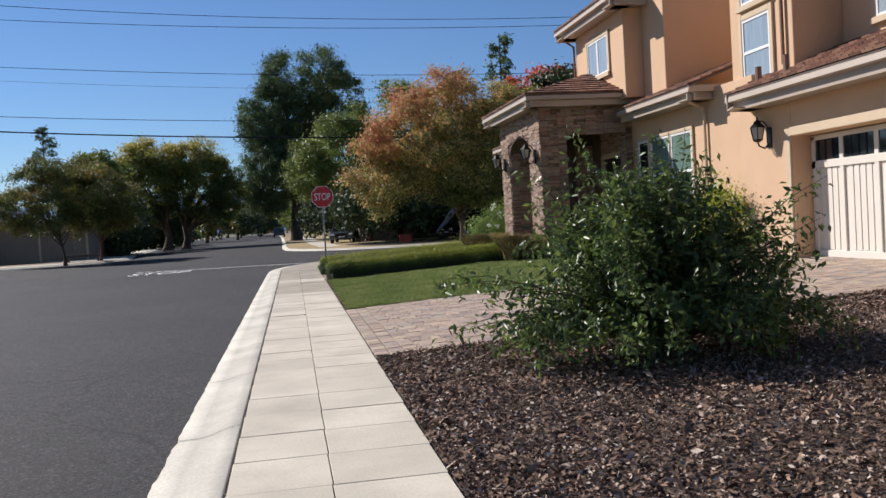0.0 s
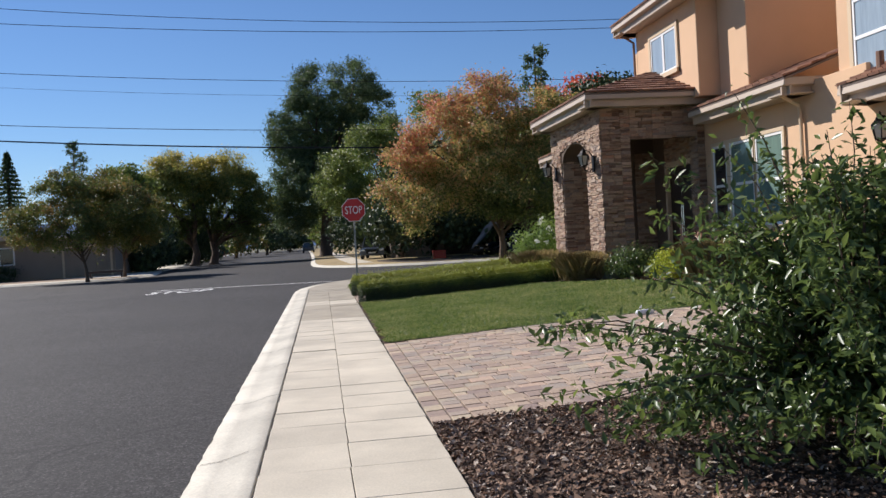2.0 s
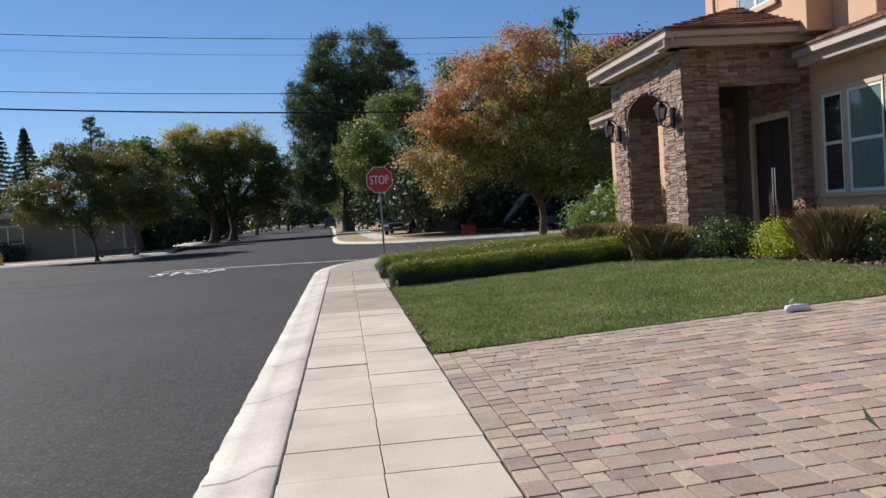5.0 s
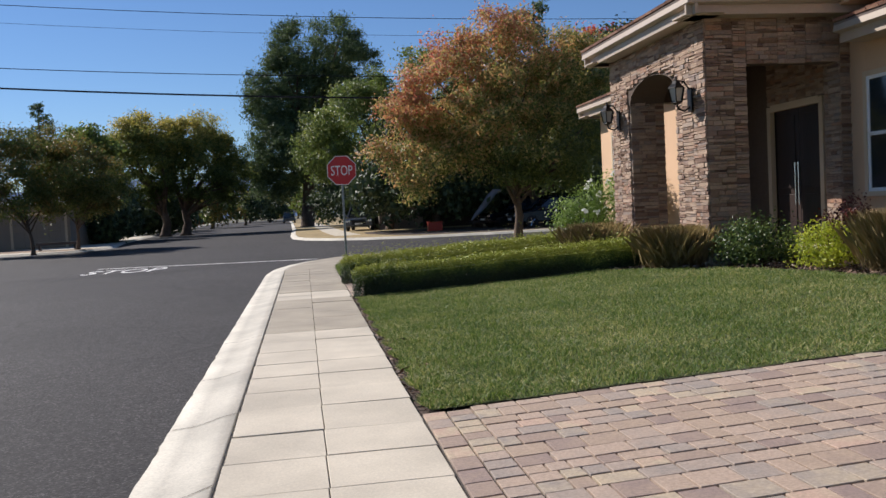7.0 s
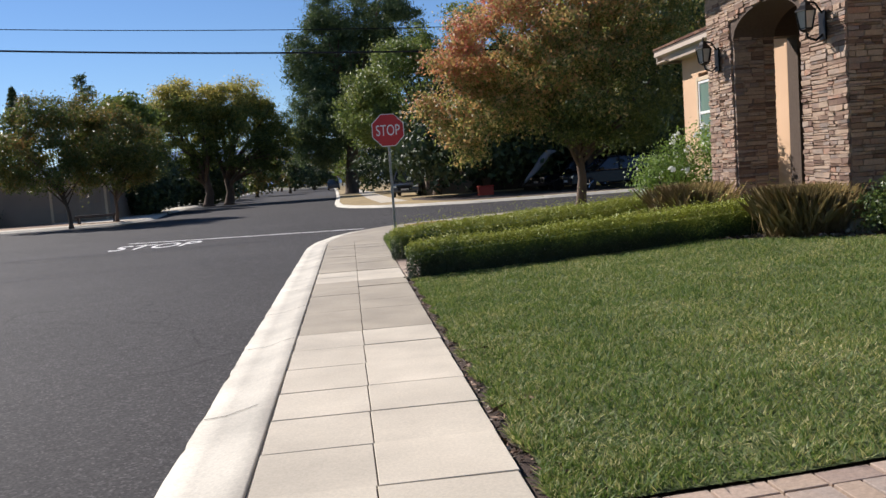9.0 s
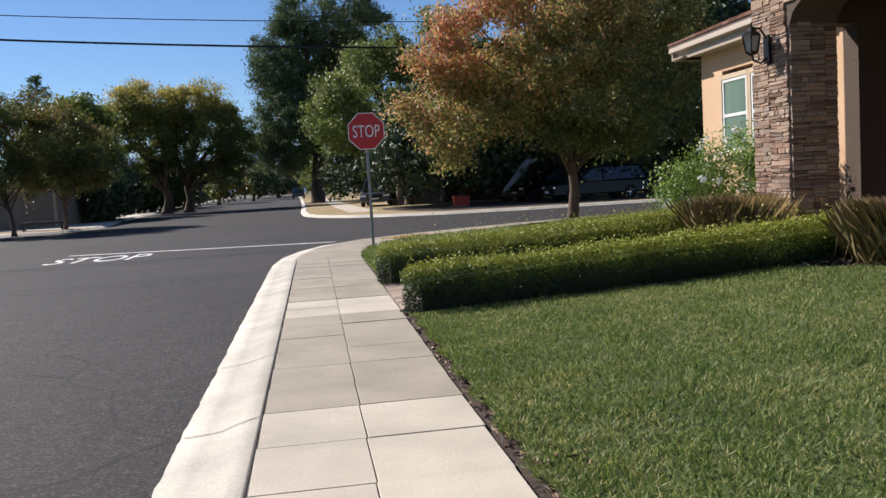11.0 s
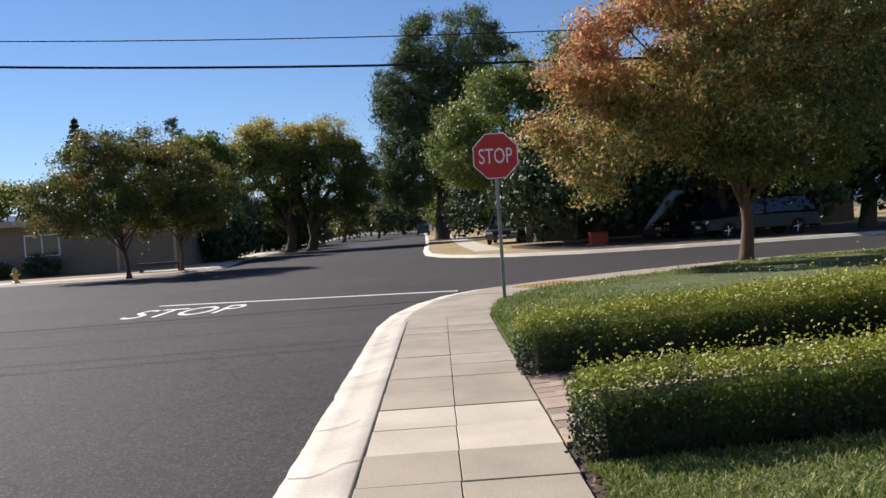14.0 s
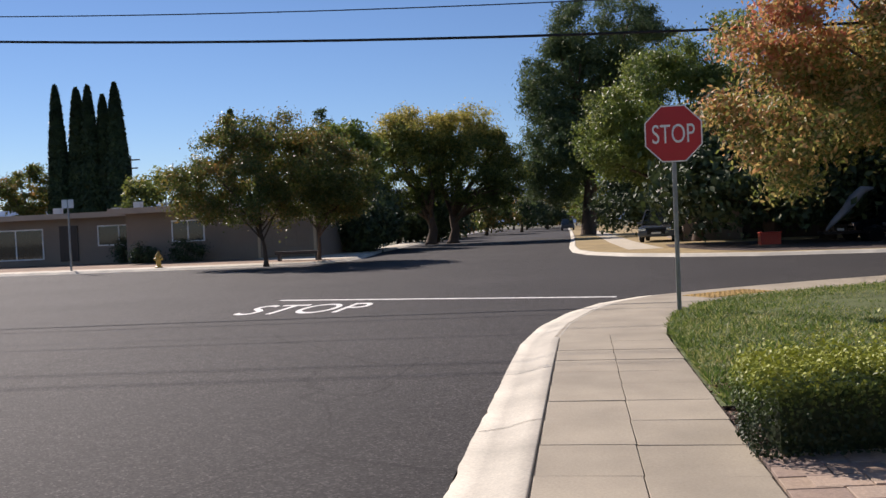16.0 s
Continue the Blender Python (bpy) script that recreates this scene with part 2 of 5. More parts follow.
TILES = [(0.0, (0.13, 0.06, 0.04)), (0.5, (0.25, 0.12, 0.075)), (1.0, (0.34, 0.19, 0.12))]
ROOF_TILE = toned("clay_tile", TILES, 0.85, 30, 0.4, 0.006, by_piece=False)
CHIPS = toned("bark_chip", [(0.0, (0.06, 0.033, 0.02)), (0.4, (0.20, 0.115, 0.07)), (0.75, (0.34, 0.22, 0.145)), (1.0, (0.60, 0.50, 0.40))], 0.9, 90, 0.3, 0.004, by_piece=False)

GREENS = [(0.15, (0.022, 0.042, 0.010)), (0.5, (0.055, 0.095, 0.020)), (0.85, (0.12, 0.17, 0.035))]
L_BUSH = leafy("bush_leaf", [(0.1, (0.022, 0.034, 0.013)), (0.5, (0.045, 0.068, 0.020)), (0.8, (0.11, 0.14, 0.035)), (1.0, (0.15, 0.11, 0.05))], 0.8, 0.5, 0.34, 0.42, light=2.1)
# Dark low to yellow-green on top: shaded flanks painted in, with fresh growth above.
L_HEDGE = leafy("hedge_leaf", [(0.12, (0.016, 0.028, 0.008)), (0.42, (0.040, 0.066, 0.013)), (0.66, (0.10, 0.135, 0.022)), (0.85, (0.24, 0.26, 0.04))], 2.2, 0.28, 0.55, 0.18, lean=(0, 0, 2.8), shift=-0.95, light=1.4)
L_GRASS = leafy("lawn_blade", [(0.1, (0.045, 0.088, 0.016)), (0.40, (0.092, 0.145, 0.030)), (0.66, (0.17, 0.20, 0.055)), (0.90, (0.40, 0.36, 0.17))], 0.9, 0.7, 0.6, 0.4, light=1.4)
L_ORANGE = leafy("autumn_leaf", [(0.06, (0.045, 0.062, 0.018)), (0.36, (0.10, 0.115, 0.030)), (0.52, (0.23, 0.185, 0.07)), (0.70, (0.29, 0.165, 0.075)), (0.95, (0.25, 0.08, 0.055))], 0.5, 0.6, 0.5, 0.48, lean=(-0.055, 0.0, 0.085), shift=-0.52, light=2.05)
L_RED = leafy("red_leaf", [(0.1, (0.20, 0.05, 0.02)), (0.6, (0.38, 0.07, 0.035)), (0.9, (0.35, 0.10, 0.08))], 0.5)
L_YELLOW = leafy("yellow_leaf", [(0.12, (0.050, 0.070, 0.020)), (0.42, (0.11, 0.13, 0.032)), (0.66, (0.22, 0.20, 0.05)), (0.92, (0.36, 0.28, 0.07))], 0.35, 0.45, 0.5, 0.5, lean=(0, 0, 0.07), shift=-0.56, light=1.6)
L_GREEN = leafy("green_leaf", [(0.15, (0.040, 0.058, 0.016)), (0.5, (0.092, 0.125, 0.030)), (0.85, (0.19, 0.20, 0.05))], 0.4)
L_DULL = leafy("dull_leaf", [(0.1, (0.025, 0.042, 0.012)), (0.5, (0.07, 0.085, 0.022)), (0.75, (0.16, 0.10, 0.03)), (0.95, (0.25, 0.05, 0.03))], 0.45, 0.4, light=2.0)
L_PINE = leafy("pine_needle", [(0.15, (0.020, 0.034, 0.016)), (0.5, (0.046, 0.068, 0.030)), (0.85, (0.095, 0.12, 0.045))], 0.4, 0.4, 0.6, 0.35, light=2.1)
L_DARK = leafy("dark_leaf", [(0.15, (0.010, 0.018, 0.008)), (0.5, (0.022, 0.034, 0.014)), (0.85, (0.045, 0.06, 0.02))], 0.4, 0.4, 0.6, 0.15, light=2.3)
L_ROSE = leafy("rose_leaf", [(0.1, (0.06, 0.10, 0.02)), (0.5, (0.13, 0.19, 0.04)), (0.9, (0.24, 0.30, 0.08))], 1.2)
L_LIME = leafy("lime_leaf", [(0.1, (0.10, 0.14, 0.015)), (0.5, (0.26, 0.29, 0.025)), (0.9, (0.40, 0.38, 0.05))], 1.2)
L_TAN = leafy("tan_grass_blade", [(0.1, (0.10, 0.10, 0.035)), (0.5, (0.22, 0.17, 0.085)), (0.9, (0.38, 0.28, 0.18))], 1.2, light=1.7)
L_PETAL = leafy("white_petal", [(0.1, (0.70, 0.68, 0.55)), (0.9, (0.82, 0.82, 0.76))], 1.2)
L_BURGUNDY = leafy("burgundy_leaf", [(0.1, (0.05, 0.015, 0.015)), (0.9, (0.16, 0.05, 0.04))], 1.2)

# ---- building blocks ----
def mesh_ob(name, verts, faces, mat, parent=None, smooth=False, tone=None):
    me = bpy.data.meshes.new(name)
    me.from_pydata([tuple(v) for v in verts], [], faces)
    me.materials.append(mat)
    if tone is not None:
        me.attributes.new("tone", "FLOAT", "FACE").data.foreach_set("value", np.asarray(tone, dtype=np.float32))
    if smooth:
        me.polygons.foreach_set("use_smooth", [True] * len(me.polygons))
    me.update()
    ob = new(name, me)
    if parent:
        ob.parent = parent
    return ob


def empty(name, x=0, y=0, z=0):
    ob = new(name)
    ob.empty_display_size = 0.2
    ob.location = (x, y, z)
    return ob


class Bag:
    """Gathers boxes, tubes and lathes into one mesh."""

    def __init__(self):
        self.v, self.f, self.t = [], [], []

    def add(self, verts, faces, tone=0.5):
        n = len(self.v)
        self.v += [tuple(p) for p in verts]
        self.f += [tuple(n + i for i in q) for q in faces]
        self.t += [tone] * len(faces)
        return self

    def box(self, x0, x1, y0, y1, z0, z1, m=None, tone=0.5):
        vs = [Vector((x, y, z)) for z in (z0, z1) for y in (y0, y1) for x in (x0, x1)]
        if m is not None:
            vs = [m @ p for p in vs]
        return self.add(vs, [(0, 2, 3, 1), (4, 5, 7, 6), (0, 1, 5, 4), (2, 6, 7, 3), (0, 4, 6, 2), (1, 3, 7, 5)], tone)

    def tube(self, pts, radii, n=8, tone=0.5):
        pts = [Vector(p) for p in pts]
        vs, fs = [], []
        for i, p in enumerate(pts):
            d = (pts[min(i + 1, len(pts) - 1)] - pts[max(i - 1, 0)]).normalized()
            a = d.orthogonal().normalized() if abs(d.z) > 0.9 else d.cross(Vector((0, 0, 1))).normalized()
            b = d.cross(a)
            r = radii[i] if isinstance(radii, (list, tuple)) else radii
            vs += [p + (a * math.cos(k * math.tau / n) + b * math.sin(k * math.tau / n)) * r for k in range(n)]
        for i in range(len(pts) - 1):
            for k in range(n):
                fs.append((i * n + k, i * n + (k + 1) % n, (i + 1) * n + (k + 1) % n, (i + 1) * n + k))
        fs += [tuple(range(n))[::-1], tuple((len(pts) - 1) * n + k for k in range(n))]
        return self.add(vs, fs, tone)

    def lathe(self, profile, n=12, at=(0, 0, 0)):
        pts = [(at[0], at[1], at[2] + z) for r, z in profile]
        vs, fs = [], []
        for (r, z) in profile:
            vs += [(at[0] + r * math.cos(k * math.tau / n), at[1] + r * math.sin(k * math.tau / n), at[2] + z) for k in range(n)]
        for i in range(len(pts) - 1):
            for k in range(n):
                fs.append((i * n + k, i * n + (k + 1) % n, (i + 1) * n + (k + 1) % n, (i + 1) * n + k))
        fs += [tuple(range(n))[::-1], tuple((len(pts) - 1) * n + k for k in range(n))]
        return self.add(vs, fs)

    def prism(self, outline, z0, z1):
        """An upright prism over a flat outline."""
        n = len(outline)
        return self.add([(x, y, z0) for x, y in outline] + [(x, y, z1) for x, y in outline],
                        [tuple(range(n))[::-1], tuple(range(n, 2 * n))] + [(i, (i + 1) % n, n + (i + 1) % n, n + i) for i in range(n)])

    def ob(self, name, mat, parent=None, bevel=0.0, smooth=False, tones=False):
        o = mesh_ob(name, self.v, self.f, mat, parent, smooth, self.t if tones else None)
        if bevel:
            b = o.modifiers.new("edge", "BEVEL")
            b.width, b.segments, b.limit_method = bevel, 2, "ANGLE"
        return o


def gz(x, y):
    """Height of the front yard's ground, which rises gently to the house."""
    k = 1 - min(1, max(0, (y - 26) / 8))
    return 0.046 * min(8.4, max(0.0, x - 0.66)) * k * k * (3 - 2 * k)


def leaves(name, pts, out, size, mat, parent=None, long=2.0, rng=None, up=0.3, wild=0.9, fold=0.25):
    """Leaf blades at pts, turned roughly towards out. One mesh."""
    rng = rng or np.random.default_rng(1)
    n = len(pts)
    nor = out + rng.normal(0, wild, (n, 3)) + np.array([0, 0, up])
    nor /= np.linalg.norm(nor, axis=1)[:, None] + 1e-9
    ax = rng.normal(0, 1, (n, 3)) + np.array([0, 0, -0.4])
    ax -= nor * (ax * nor).sum(1)[:, None]
    ax /= np.linalg.norm(ax, axis=1)[:, None] + 1e-9
    side = np.cross(nor, ax)
    s = (size * rng.uniform(0.6, 1.3, n))[:, None]
    v = np.empty((n, 4, 3))
    v[:, 0] = pts - ax * s * 0.5
    v[:, 1] = pts - side * s * 0.5 / long + nor * s * fold * 0.4 - ax * s * 0.05
    v[:, 2] = pts + ax * s * 0.5
    v[:, 3] = pts + side * s * 0.5 / long + nor * s * fold * 0.4 - ax * s * 0.05
    return tris(name, v, mat, parent, rng.random(n))


def tris(name, v, mat, parent, tone):
    """n quads split on their long diagonal."""
    n = len(v)
    me = bpy.data.meshes.new(name)
    me.vertices.add(4 * n)
    me.vertices.foreach_set("co", v.reshape(-1).astype(np.float32))
    i = np.arange(n) * 4
    idx = np.stack([i, i + 2, i + 1, i, i + 3, i + 2], 1).reshape(-1)
    me.loops.add(6 * n)
    me.loops.foreach_set("vertex_index", idx.astype(np.int32))
    me.polygons.add(2 * n)
    me.polygons.foreach_set("loop_start", (np.arange(2 * n) * 3).astype(np.int32))
    me.update(calc_edges=True)
    me.attributes.new("tone", "FLOAT", "FACE").data.foreach_set("value", np.repeat(tone, 2).astype(np.float32))
    me.materials.append(mat)
    me.validate()
    ob = new(name, me)
    if parent:
        ob.parent = parent
    return ob


def crown(blobs, n, clumps, spread, rng, flat=0.7, shell=0.55):
    """Points in clumps near the skins of ellipsoids (cx, cy, cz, rx, ry, rz), with the outward ways; also the clumps' middles."""
    blobs = np.array(blobs, float)
    w = (blobs[:, 3] * blobs[:, 4] * blobs[:, 5]) ** 0.67
    which = rng.choice(len(blobs), clumps, p=w / w.sum())
    d = rng.normal(0, 1, (clumps, 3))
    d /= np.linalg.norm(d, axis=1)[:, None]
    r = rng.uniform(shell, 1.0, clumps) ** 0.7
    mid = blobs[which, :3] + d * r[:, None] * blobs[which, 3:]
    pick = rng.integers(0, clumps, n)
    off = rng.normal(0, 1, (n, 3)) * np.array([1, 1, flat]) * spread * rng.uniform(0.6, 1.2, clumps)[pick][:, None]
    way = d[pick] * 0.6 + off / spread * 0.35
    return mid[pick] + off, way, mid


def tree(name, label, x, y, z, height, girth, blobs, n, size, mat, bark=None, clumps=140, spread=0.45, seed=1, limbs=14, long=1.8, group="", flat=0.7, lean=(0, 0), wild=0.9, shell=0.55):
    """A tapered trunk with limbs that reach into a crown of leaf clumps. blobs are given from the tree's foot."""
    rng = np.random.default_rng(seed)
    base = empty(name, x, y, z)
    pts, way, mid = crown(blobs, n, clumps, spread, rng, flat, shell)
    bag = Bag()
    top = Vector((lean[0], lean[1], height))
    bag.tube([(0, 0, -0.1), (0, 0, 0.12), tuple(top * 0.35 + Vector((girth * 0.5, 0, 0))), tuple(top * 0.7), tuple(top)], [girth * 1.5, girth * 1.05, girth * 0.85, girth * 0.7, girth * 0.5], 10)
    for k in range(limbs):
        e = Vector(mid[(k * 7) % len(mid)])
        s = top * (0.5 + 0.5 * ((k * 37) % 10) / 10)
        m = s.lerp(e, 0.45) + Vector((rng.normal(0, 0.2), rng.normal(0, 0.2), 0.25))
        bag.tube([s, m, e], [girth * 0.42, girth * 0.25, girth * 0.06], 6)
    bag.ob("trunk", bark or BARK, base, smooth=True)
    leaves("foliage", pts, way, size, mat, base, long, rng, wild=wild)
    return tagged(base, label, "tree", group)


def flat_letters(text, size):
    """A lettering's mesh, thin, in its own plane."""
    cu = bpy.data.curves.new("lettering", "FONT")
    cu.body, cu.size, cu.extrude, cu.align_x = text, size, 0.002, "CENTER"
    o = bpy.data.objects.new("lettering", cu)
    scene.collection.objects.link(o)
    bpy.context.view_layer.update()
    me = bpy.data.meshes.new_from_object(o.evaluated_get(bpy.context.evaluated_depsgraph_get()))
    bpy.data.objects.remove(o)
    return me

# ---- ground, road and pavement ----
def sheet(name, outline, z, mat, height=None, kind="structure", label="", category=""):
    o = Bag()
    n = len(outline)
    o.add([(x, y, (height(x, y) if height else 0) + z) for x, y in outline], [tuple(range(n))])
    ob = o.ob(name, mat)
    bm = bmesh.new()
    bm.from_mesh(ob.data)
    bmesh.ops.triangulate(bm, faces=bm.faces)
    bm.to_mesh(ob.data)
    bm.free()
    return tagged(ob, label, category, kind=kind)


def grid(name, x0, x1, y0, y1, step, z, mat, inside=None, rough=0.0):
    nx, ny = max(1, round((x1 - x0) / step)), max(1, round((y1 - y0) / step))
    vs, fs = [], []
    for j in range(ny + 1):
        for i in range(nx + 1):
            x, y = x0 + (x1 - x0) * i / nx, y0 + (y1 - y0) * j / ny
            vs.append((x, y, gz(x, y) + z + rough * noise.noise((x * 2.1, y * 2.1, 0))))
    for j in range(ny):
        for i in range(nx):
            cx, cy = x0 + (x1 - x0) * (i + 0.5) / nx, y0 + (y1 - y0) * (j + 0.5) / ny
            if inside is None or inside(cx, cy):
                a = j * (nx + 1) + i
                fs.append((a, a + 1, a + nx + 2, a + nx + 1))
    return mesh_ob(name, vs, fs, mat, smooth=True)


def arc(cx, cy, r, a0, a1, n=8):
    return [(cx + r * math.cos(radians(a0 + (a1 - a0) * i / n)), cy + r * math.sin(radians(a0 + (a1 - a0) * i / n))) for i in range(n + 1)]


# the kerb lines of the two streets
NEAR_KERB = [(-1.04, -40), (-1.05, 28.5), (-1.04, 30.2), (-0.9, 31.8), (-0.55, 33.5), (-0.05, 34.9), (0.7, 36.0), (1.9, 36.9), (4.0, 38.2), (6.0, 39.2), (9.0, 40.2), (15, 41.0), (70, 41.5)]
FAR_RIGHT = [(70, 49.5), (9, 49.2), (5.5, 49.8), (3.0, 51.3), (1.2, 53.3), (-0.1, 56), (-0.75, 59.4), (-1.0, 66), (-1.2, 90), (-2.0, 140), (-4.5, 260)]
FAR_LEFT = [(-24, 260), (-17.5, 140), (-14.0, 90), (-12.6, 72), (-11.2, 62), (-11.2, 59.5), (-12.0, 57.2), (-14.0, 56.0), (-18, 55.9), (-80, 57.5)]
NEAR_LEFT = [(-80, 38), (-30, 38), *arc(-24, 32, 6, 90, 0, 6), (-18, 28), (-18, -40)]

ground = mesh_ob("ground", [(-3000, -3000, -0.14), (3000, -3000, -0.14), (3000, 3000, -0.14), (-3000, 3000, -0.14)], [(0, 1, 2, 3)], FAR_LAND)
tagged(ground, "flat dry land that reaches the horizon", "ground", kind="structure")
road = sheet("road", NEAR_KERB + FAR_RIGHT + FAR_LEFT + NEAR_LEFT, -0.06, ASPHALT, label="dark grey asphalt street and crossing side street", category="road")


def kerb_strip(name, line, w, inward, label, top=0.0, base=-0.06):
    """A rolled kerb along a line: a low lip at the road that sweeps up to the pavement."""
    prof = [(0.0, base - 0.05), (0.0, base + 0.006), (0.13 * w / 0.4, base + 0.008), (0.20 * w / 0.4, base * 0.7 + top * 0.3), (0.30 * w / 0.4, base * 0.25 + top * 0.75), (w - 0.02, top - 0.003), (w - 0.006, top - 0.012), (w - 0.006, top - 0.15)]
    pts = []
    for i in range(len(line) - 1):
        a, b = Vector(line[i]), Vector(line[i + 1])
        k = max(1, min(700, int((b - a).length / 0.1)))
        pts += [a.lerp(b, j / k) for j in range(k)]
    pts.append(Vector(line[-1]))
    vs, fs = [], []
    m = len(prof)
    for i, p in enumerate(pts):
        d = (pts[min(i + 1, len(pts) - 1)] - pts[max(i - 1, 0)]).normalized()
        nrm = Vector((d.y, -d.x)) * inward
        wob = 0.004 * noise.noise((p.x * 2.3, p.y * 2.3, 3)) + 0.022 * max(0.0, noise.noise((p.x * 9, p.y * 5.3, 4))) + 0.01 * noise.noise((p.x * 3, p.y * 17.0, 9))
        vs += [(p.x + nrm.x * (u + (wob if u == 0 else 0)), p.y + nrm.y * (u + (wob if u == 0 else 0)), h) for u, h in prof]
    for i in range(len(pts) - 1):
        for k in range(m - 1):
            q = (i * m + k, i * m + k + 1, (i + 1) * m + k + 1, (i + 1) * m + k)
            fs.append(q if inward < 0 else q[::-1])
    return tagged(mesh_ob(name, vs, fs, KERB, smooth=True), label, "kerb", kind="structure")


kerb_strip("kerb_near", NEAR_KERB, 0.46, 1, "pale rolled concrete kerb along the pavement")
kerb_strip("kerb_far_right", FAR_RIGHT, 0.35, 1, "pale concrete kerb on the far corner", 0.06)
kerb_strip("kerb_far_left", FAR_LEFT, 0.35, 1, "pale concrete kerb across the side street", 0.06)
kerb_strip("kerb_near_left", NEAR_LEFT, 0.35, 1, "pale concrete kerb of the opposite pavement", 0.04)

# joints and cracks across the near kerb
kj = Bag()
for k, yk in enumerate((-4.3, -2.1, 0.1, 2.2, 4.2, 6.1, 8.5, 10.7, 12.9, 14.6, 16.4, 18.6, 20.6, 22.5, 23.7, 25.9, 28.1)):
    pts = [(-1.03, -0.052), (-0.90, -0.050), (-0.82, -0.040), (-0.705, -0.013), (-0.60, -0.001)]
    if k % 4 == 2:
        pts = pts[:4]
    for (xa, za), (xb, zb) in zip(pts[:-1], pts[1:]):
        wa, wb = (0.34 * (q + 1.03) + 0.07 * noise.noise((q * 9, yk, 1)) for q in (xa, xb))
        kj.add([(xa, yk + wa, za + 0.003), (xb, yk + wb, zb + 0.003), (xb, yk + wb + 0.010, zb + 0.003), (xa, yk + wa + 0.010, za + 0.003)], [(0, 1, 2, 3)])
tagged(kj.ob("kerb_joints", JOINT), "dark hairline joints and cracks across the kerb", "joint", kind="stuff")

# yard: soil bed under everything, then mulch, drive, lawns
yard = grid("yard_ground", 0.60, 40.0, -30, 30.0, 0.5, -0.035, SOIL)
tagged(yard, "dark soil of the front yard", "ground", kind="structure")
GRASS_EDGE = [(0.66, 29.6), (0.72, 31.0), (0.95, 32.6), (1.45, 33.9), (2.3, 34.9), (3.6, 35.9), (5.4, 36.9), (7.0, 38.3), (9, 39.3), (15, 40.2), (70, 40.7)]
lawn_b = sheet("lawn_corner", [(0.66, 26.4)] + GRASS_EDGE + [(70, 29.9), (40, 29.9), (9, 29.9), (9, 26.4)], 0.0, TURF, label="mown corner lawn behind the hedges", category="lawn", height=lambda x, y: gz(x, y) * 0.9)
walkpoly = [(-0.65, 30.4), (-0.52, 31.7), (-0.19, 33.35), (0.28, 34.65), (0.97, 35.7), (2.1, 36.56), (4.18, 37.86), (6.15, 38.84), (9.1, 39.8), (15, 40.6), (70, 41.1)]
sheet("corner_pavement", walkpoly + [(70, 40.72), (15, 40.22), (9, 39.32), (7.0, 38.32), (5.4, 36.92), (3.6, 35.92), (2.3, 34.92), (1.45, 33.92), (0.95, 32.62), (0.72, 31.02), (0.66, 30.4)], -0.006, CONCRETE_TAN, label="tan concrete pavement that curves round the corner", category="pavement")

# pavement slabs, two columns of scored concrete
pave = empty("pavement", 0, 0, 0)
tagged(pave, "two columns of worn pale concrete slabs with joints", "pavement", kind="structure")
Bag().box(-0.588, 0.66, -14, 30.45, -0.12, -0.018).ob("joint_bed", JOINT, pave)


def slab_mesh(w, d, mat):
    b = 0.003
    bag = Bag()
    bag.add([(0, 0, -0.05), (w, 0, -0.05), (w, d, -0.05), (0, d, -0.05), (0, 0, -b), (w, 0, -b), (w, d, -b), (0, d, -b), (b, b, 0), (w - b, b, 0), (w - b, d - b, 0), (b, d - b, 0)],
            [(0, 1, 5, 4), (1, 2, 6, 5), (2, 3, 7, 6), (3, 0, 4, 7), (4, 5, 9, 8), (5, 6, 10, 9), (6, 7, 11, 10), (7, 4, 8, 11), (8, 9, 10, 11)])
    me = bpy.data.meshes.new("slab")
    me.from_pydata(bag.v, [], bag.f)
    me.materials.append(mat)
    return me


# course lines across the walk, unevenly spaced
LINE_NO = [-60, -30, -27, -23, -15, -14, -11, -8, 0, 10]
LINE_Y = [-14.98, 4.52, 6.50, 9.25, 14.05, 14.77, 16.67, 18.82, 24.03, 30.53]
rs = random.Random(5)
for k in range(-58, 10):
    ya, yb = (float(np.interp(q, LINE_NO, LINE_Y)) for q in (k, k + 1))
    if yb > 30.6:
        break
    kind_of = CONCRETE if (ya < 18.7 or 22.6 < ya < 24.0) else CONCRETE_TAN
    for x0, w in ((-0.575, 0.580), (0.011, 0.645)):
        o = new("slab", slab_mesh(w, round(yb - ya, 3) - (0.007 if k % 2 else 0.004), kind_of))
        o.parent = pave
        o.location = (x0, ya + (x0 + 0.575) * 0.0105 + rs.uniform(0, 0.002), rs.uniform(-0.004, 0.002))
        o.rotation_euler = (rs.uniform(-0.003, 0.003), rs.uniform(-0.003, 0.003), radians(0.6))

# road markings
stop_word = empty("road_marking", -5.45, 34.65, -0.056)
me = flat_letters("STOP", 1.0)
me.materials.append(PAINT_WHITE)
w = new("lettering", me)
w.parent = stop_word
w.scale = (0.98, 2.55, 0.5)
tagged(stop_word, "worn white STOP lettering painted on the asphalt", "road marking")
line = Bag().add([(-6.7, 37.5, -0.055), (0.3, 36.0, -0.055), (0.3, 36.2, -0.055), (-6.7, 37.7, -0.055)], [(0, 1, 2, 3)]).ob("limit_line", PAINT_WHITE)
tagged(line, "white painted limit line across the lane", "road marking")
tact = empty("tactile_paving", 2.2, 35.55, 0.0)
tb = Bag()
mt = pose(0, 0, 0, 0, 0, 38)
tb.box(-0.75, 0.75, -0.35, 0.35, -0.02, 0.004, mt)
